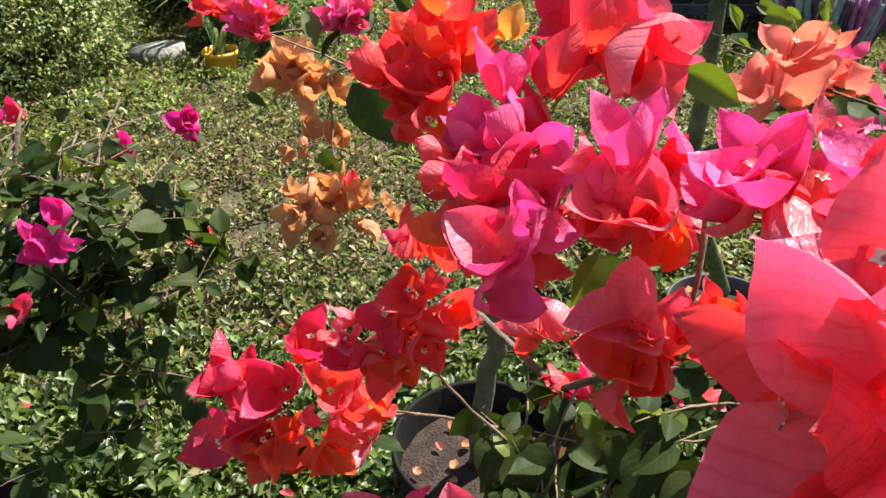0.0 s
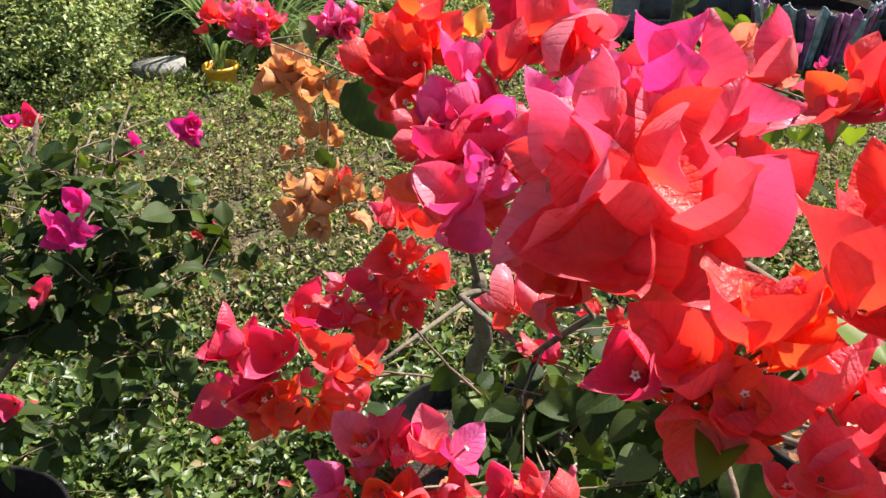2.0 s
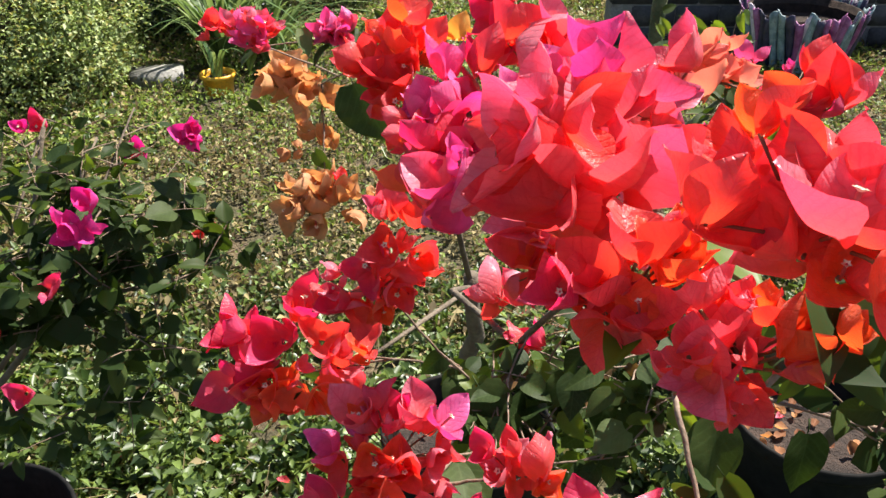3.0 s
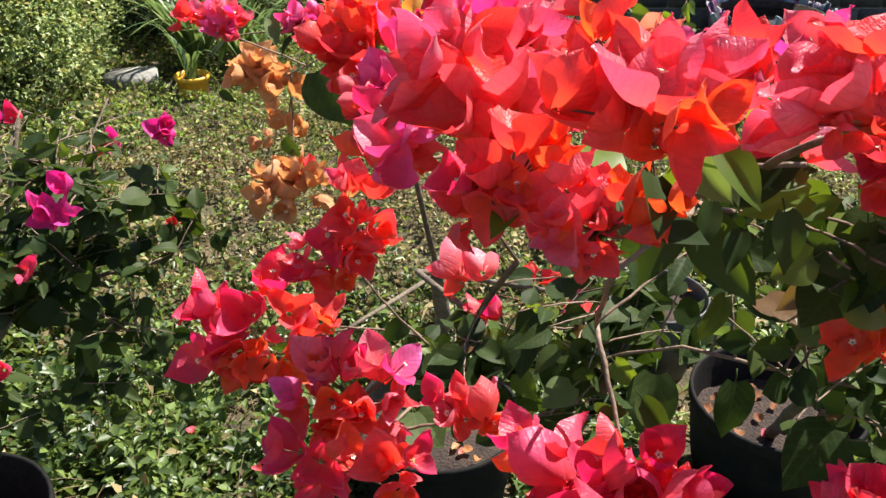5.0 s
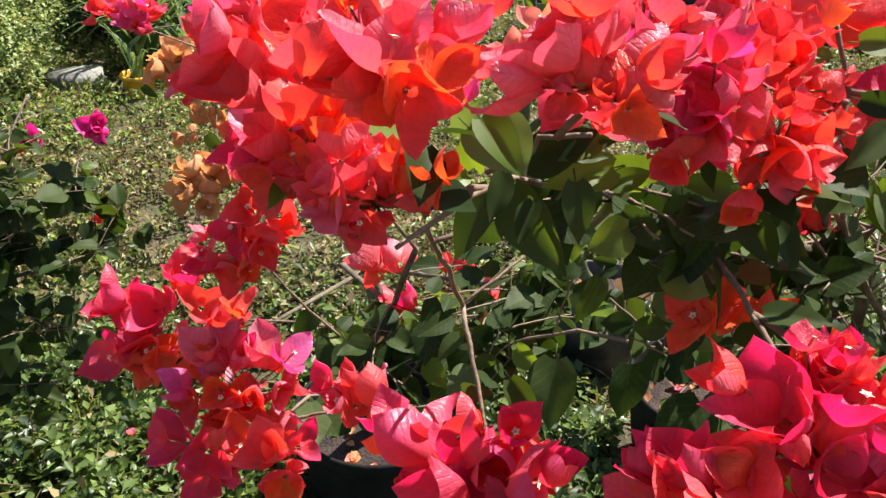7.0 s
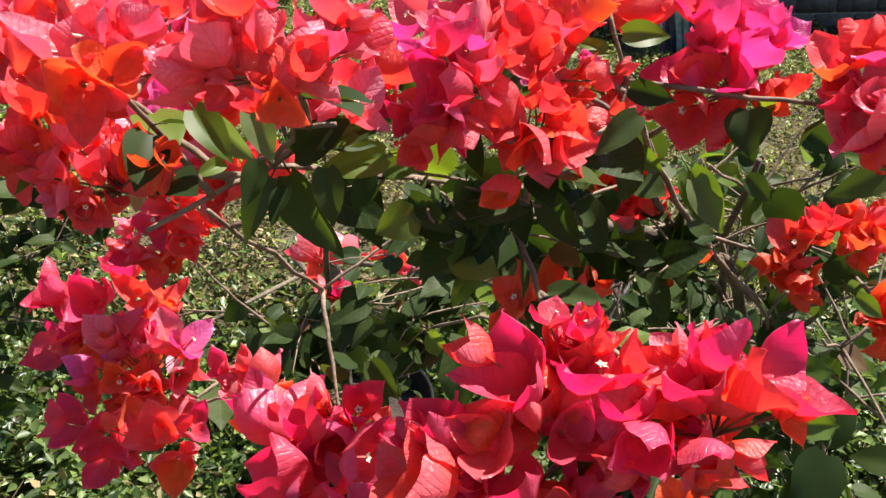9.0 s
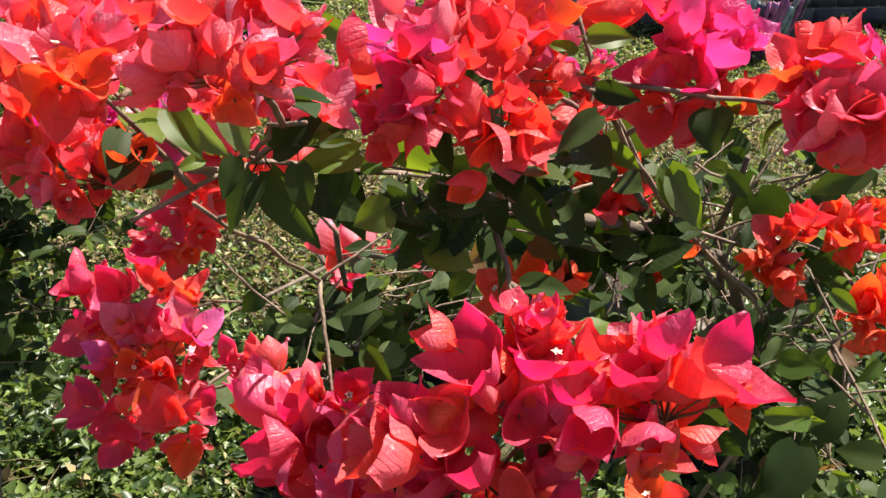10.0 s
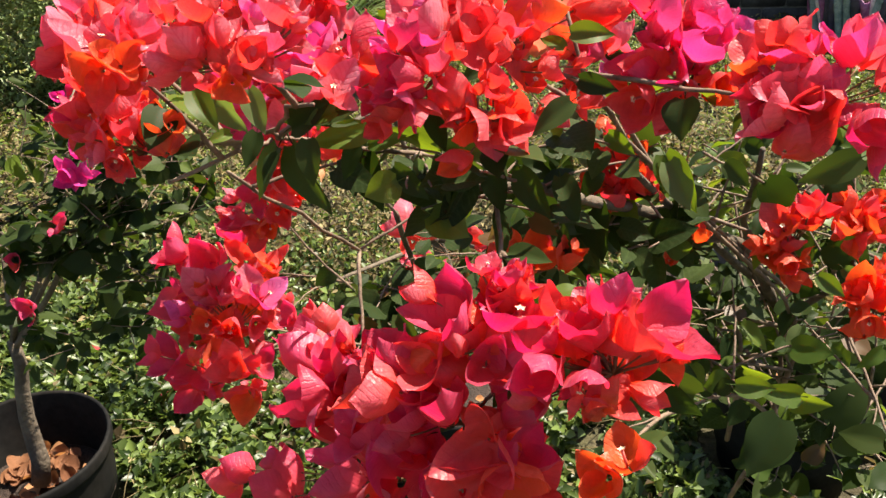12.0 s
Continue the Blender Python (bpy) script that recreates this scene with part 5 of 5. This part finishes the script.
cluster(bush_centre, [(-0.198, 1.206, 1.107, 0.057, 'q'), (-0.202, 1.178, 1.077, 0.054, 'q'), (-0.238, 1.190, 1.098, 0.053, 'q'), (-0.179, 1.224, 1.110, 0.049, 'q'), (-0.154, 1.205, 1.125, 0.047, 'q'), (-0.226, 1.222, 1.129, 0.057, 'q'), (-0.221, 1.205, 1.112, 0.056, 'q'), (-0.198, 1.217, 1.134, 0.054, 'q')])
cluster(bush_centre, [(-0.133, 1.181, 1.084, 0.041, 'q'), (-0.094, 1.197, 1.111, 0.036, 'q'), (-0.161, 1.235, 1.136, 0.030, 'r')])
cluster(bush_centre, [(-0.253, 1.142, 1.405, 0.034, 'u'), (-0.245, 1.160, 1.413, 0.037, 'p'), (-0.242, 1.168, 1.395, 0.035, 'p'), (-0.254, 1.153, 1.381, 0.034, 'p'), (-0.283, 1.169, 1.401, 0.041, 'u'), (-0.270, 1.149, 1.390, 0.032, 'u')])
cluster(bush_centre, [(-0.147, 1.180, 1.391, 0.035, 'u'), (-0.131, 1.181, 1.395, 0.038, 'p'), (-0.153, 1.188, 1.405, 0.038, 'u'), (-0.135, 1.173, 1.382, 0.036, 'u'), (-0.170, 1.179, 1.390, 0.031, 'u')])
cluster(bush_centre, [(-0.331, 1.281, 1.378, 0.041, 'm'), (-0.344, 1.255, 1.385, 0.038, 'r'), (-0.300, 1.269, 1.384, 0.041, 'm')])
leaves_at(bush_right, [(0.167, 0.270, 1.536, 0.181, 0.260, 1.491, 0.60, 0), (0.231, 0.300, 1.514, 0.215, 0.290, 1.469, 0.55, 0), (0.274, 0.310, 1.509, 0.282, 0.300, 1.453, 0.70, 0), (0.319, 0.330, 1.470, 0.321, 0.320, 1.419, 0.60, 0), (0.186, 0.220, 1.565, 0.155, 0.210, 1.565, 0.40, 1), (0.134, 0.190, 1.601, 0.141, 0.180, 1.580, 0.50, 2), (0.152, 0.220, 1.576, 0.183, 0.210, 1.581, 0.50, 0), (0.248, 0.240, 1.544, 0.223, 0.230, 1.554, 0.50, 1), (0.289, 0.260, 1.547, 0.294, 0.250, 1.554, 0.70, 1), (0.143, 0.220, 1.557, 0.167, 0.210, 1.520, 0.55, 0)])
leaves_at(bush_right, [(0.134, 0.220, 1.556, 0.116, 0.210, 1.526, 0.50, 0), (0.117, 0.190, 1.592, 0.121, 0.180, 1.610, 0.50, 2), (0.119, 0.180, 1.600, 0.135, 0.170, 1.585, 0.45, 2), (0.147, 0.210, 1.572, 0.173, 0.200, 1.590, 0.50, 0), (0.120, 0.190, 1.577, 0.110, 0.180, 1.577, 0.50, 1), (0.124, 0.200, 1.575, 0.120, 0.190, 1.595, 0.40, 1), (0.377, 0.200, 1.401, 0.338, 0.190, 1.423, 0.60, 0), (0.442, 0.220, 1.354, 0.411, 0.210, 1.332, 0.75, 0), (0.340, 0.210, 1.413, 0.334, 0.200, 1.390, 0.50, 0), (0.457, 0.250, 1.361, 0.427, 0.240, 1.372, 0.60, 1)])
leaves_at(bush_centre, [(-0.116, 1.081, 1.347, -0.073, 1.040, 1.277, 0.950, 0), (0.118, 0.623, 1.521, 0.156, 0.611, 1.501, 0.500, 1), (0.058, 0.523, 1.454, 0.043, 0.509, 1.431, 0.550, 1), (0.059, 0.538, 1.440, 0.081, 0.528, 1.422, 0.900, 0), (-0.197, 1.188, 1.392, -0.186, 1.166, 1.356, 0.500, 2), (-0.329, 1.373, 1.217, -0.303, 1.362, 1.198, 0.600, 0), (-0.208, 1.281, 1.161, -0.183, 1.264, 1.132, 0.800, 0), (0.043, 0.696, 1.137, 0.075, 0.670, 1.093, 0.850, 0), (0.258, 0.572, 1.196, 0.247, 0.537, 1.134, 0.700, 0), (0.312, 0.352, 1.320, 0.272, 0.334, 1.285, 0.750, 0)])
leaves_at(bush_centre, [(0.319, 0.526, 1.222, 0.313, 0.498, 1.171, 0.700, 0), (0.224, 0.659, 1.145, 0.198, 0.638, 1.107, 0.800, 0), (0.180, 0.670, 1.162, 0.166, 0.643, 1.112, 0.800, 0), (0.138, 0.700, 1.150, 0.118, 0.681, 1.115, 0.800, 0), (0.007, 0.731, 1.155, -0.020, 0.719, 1.132, 0.800, 0)])
cluster(bush_back, [(0.434, 0.988, 1.403, 0.018, 'u'), (0.460, 0.970, 1.373, 0.019, 'u'), (0.469, 0.963, 1.363, 0.018, 'u')])
cluster(bush_back, [(0.269, 0.851, 1.469, 0.055, 'c'), (0.276, 0.831, 1.437, 0.058, 'c'), (0.235, 0.830, 1.437, 0.048, 'c'), (0.297, 0.854, 1.456, 0.049, 'c'), (0.326, 0.853, 1.434, 0.047, 'c')])
cluster(bush_back, [(0.386, 0.915, 1.383, 0.047, 'u'), (0.378, 0.975, 1.422, 0.034, 'u')])
cluster(bush_back, [(0.326, 0.667, 1.476, 0.061, 'm'), (0.297, 0.670, 1.480, 0.051, 'r'), (0.354, 0.674, 1.488, 0.056, 'p')])
leaves_at(bush_back, [(0.304, 1.012, 1.444, 0.336, 1.007, 1.436, 0.700, 1), (0.358, 0.998, 1.421, 0.377, 1.005, 1.433, 0.800, 1), (0.269, 1.012, 1.444, 0.279, 1.003, 1.430, 0.500, 1), (0.276, 0.999, 1.422, 0.290, 0.993, 1.412, 0.500, 1), (0.317, 1.073, 1.438, 0.342, 1.066, 1.427, 0.600, 1), (0.406, 1.058, 1.412, 0.376, 1.059, 1.413, 0.500, 1), (0.398, 1.199, 1.397, 0.418, 1.192, 1.385, 0.700, 1), (0.306, 1.093, 1.413, 0.295, 1.104, 1.432, 0.500, 1), (0.251, 0.963, 1.388, 0.275, 0.956, 1.376, 0.600, 1), (0.312, 1.158, 1.425, 0.335, 1.162, 1.432, 0.600, 0)])
cluster(bush_left, [(-0.655, 1.994, 0.905, 0.058, 'g', -0.3, -0.75, 0.5), (-0.625, 1.985, 0.915, 0.055, 'g', 0.45, -0.7, 0.5), (-0.638, 1.98, 0.885, 0.05, 'g', 0.1, -0.85, -0.2)])
cluster(bush_left, [(-0.563, 1.433, 1.095, 0.052, 'g', 0, -0.8, 0.45), (-0.584, 1.430, 1.089, 0.032, 'r', -0.3, -0.6, 0.6)])
cluster(bush_left, [(-0.493, 1.028, 1.196, 0.049, 'g', -0.12, -0.66, 0.74), (-0.520, 1.012, 1.147, 0.045, 'g', -0.32, -0.95, -0.04), (-0.512, 1.01, 1.165, 0.042, 'g', 0.2, -0.8, 0.5)])
cluster(bush_left, [(-0.793, 1.545, 1.107, 0.050, 'm', -0.2, -0.75, 0.5), (-0.827, 1.543, 1.103, 0.041, 'g', 0.15, -0.7, 0.6)])
cluster(bush_left, [(-0.421, 1.349, 0.980, 0.036, 'm', 0, -0.8, 0.45), (-0.442, 1.344, 0.971, 0.028, 'r', -0.3, -0.6, 0.6)])
cluster(bush_left, [(-0.607, 0.919, 0.927, 0.028, 'm', -0.2, -0.75, 0.5)])
cluster(bush_left, [(-0.670, 1.013, 0.989, 0.030, 'm', 0.15, -0.7, 0.6)])
cluster(bush_left, [(-0.564, 0.864, 0.986, 0.037, 'm', 0, -0.8, 0.45)])
cluster(bush_left, [(-0.577, 1.020, 1.055, 0.040, 'm', -0.3, -0.6, 0.6)])
leaf_cloud(bush_right, 0.570, 0.550, 1.121, 0.1, 0.08, 0.07, 13, 3, 0.028)
leaf_cloud(bush_right, 0.666, 0.600, 1.020, 0.1, 0.1, 0.06, 14, 3, 0.03)
leaf_cloud(bush_right, 0.395, 0.460, 1.414, 0.1, 0.06, 0.05, 5, 3, 0.025)
leaf_cloud(bush_right, 0.618, 0.520, 1.206, 0.08, 0.07, 0.05, 12, 3, 0.03)
leaf_cloud(bush_right, 0.358, 0.360, 1.507, 0.05, 0.03, 0.03, 7, 3, 0.03)
leaf_cloud(bush_right, 0.489, 0.420, 1.469, 0.08, 0.05, 0.05, 5, 3, 0.028)
leaf_cloud(bush_right, 0.535, 0.500, 1.074, 0.12, 0.1, 0.06, 14, 4, 0.034)
leaves_at(bush_right, [(0.364, 0.300, 1.510, 0.379, 0.285, 1.482, 0.50, 2), (0.337, 0.360, 1.435, 0.348, 0.350, 1.403, 0.60, 0), (0.361, 0.370, 1.419, 0.384, 0.360, 1.405, 0.60, 0), (0.495, 0.360, 1.416, 0.529, 0.350, 1.398, 0.70, 0), (0.506, 0.350, 1.401, 0.522, 0.340, 1.392, 0.35, 2), (0.476, 0.330, 1.293, 0.504, 0.310, 1.304, 0.45, 1), (0.528, 0.360, 1.243, 0.552, 0.370, 1.281, 0.70, 0), (0.432, 0.300, 1.344, 0.448, 0.280, 1.355, 0.50, 1), (0.525, 0.300, 1.365, 0.508, 0.290, 1.354, 0.50, 1), (0.443, 0.360, 1.467, 0.471, 0.360, 1.444, 0.70, 0), (0.504, 0.380, 1.460, 0.492, 0.370, 1.438, 0.70, 0)])
for bush in (bush_centre, bush_right, bush_left, bush_back):
    bush.finish()

# ---- fallen bracts among the weeds ----
fall = random.Random(77)
for k, (x, y) in enumerate(((-0.86, 1.72), (-0.62, 1.75), (-0.4, 1.6), (-0.95, 2.0), (-0.3, 1.95), (0.4, 1.9), (0.55, 1.75), (-0.55, 2.3), (0.3, 2.4), (-1.2, 1.9))):
    bit = new("fallen_bract", fall.choice(BRACTS["r"]))
    bit.matrix_basis = turn_to(Vector((x, y, 0.085)), Vector((fall.uniform(-1, 1), fall.uniform(-1, 1), 0.1)), Vector((0.2, -0.3, 1)), 0.034)
    tagged(bit, "fallen red bougainvillea bract lying on the weeds", "fallen petal", "fallen bracts")
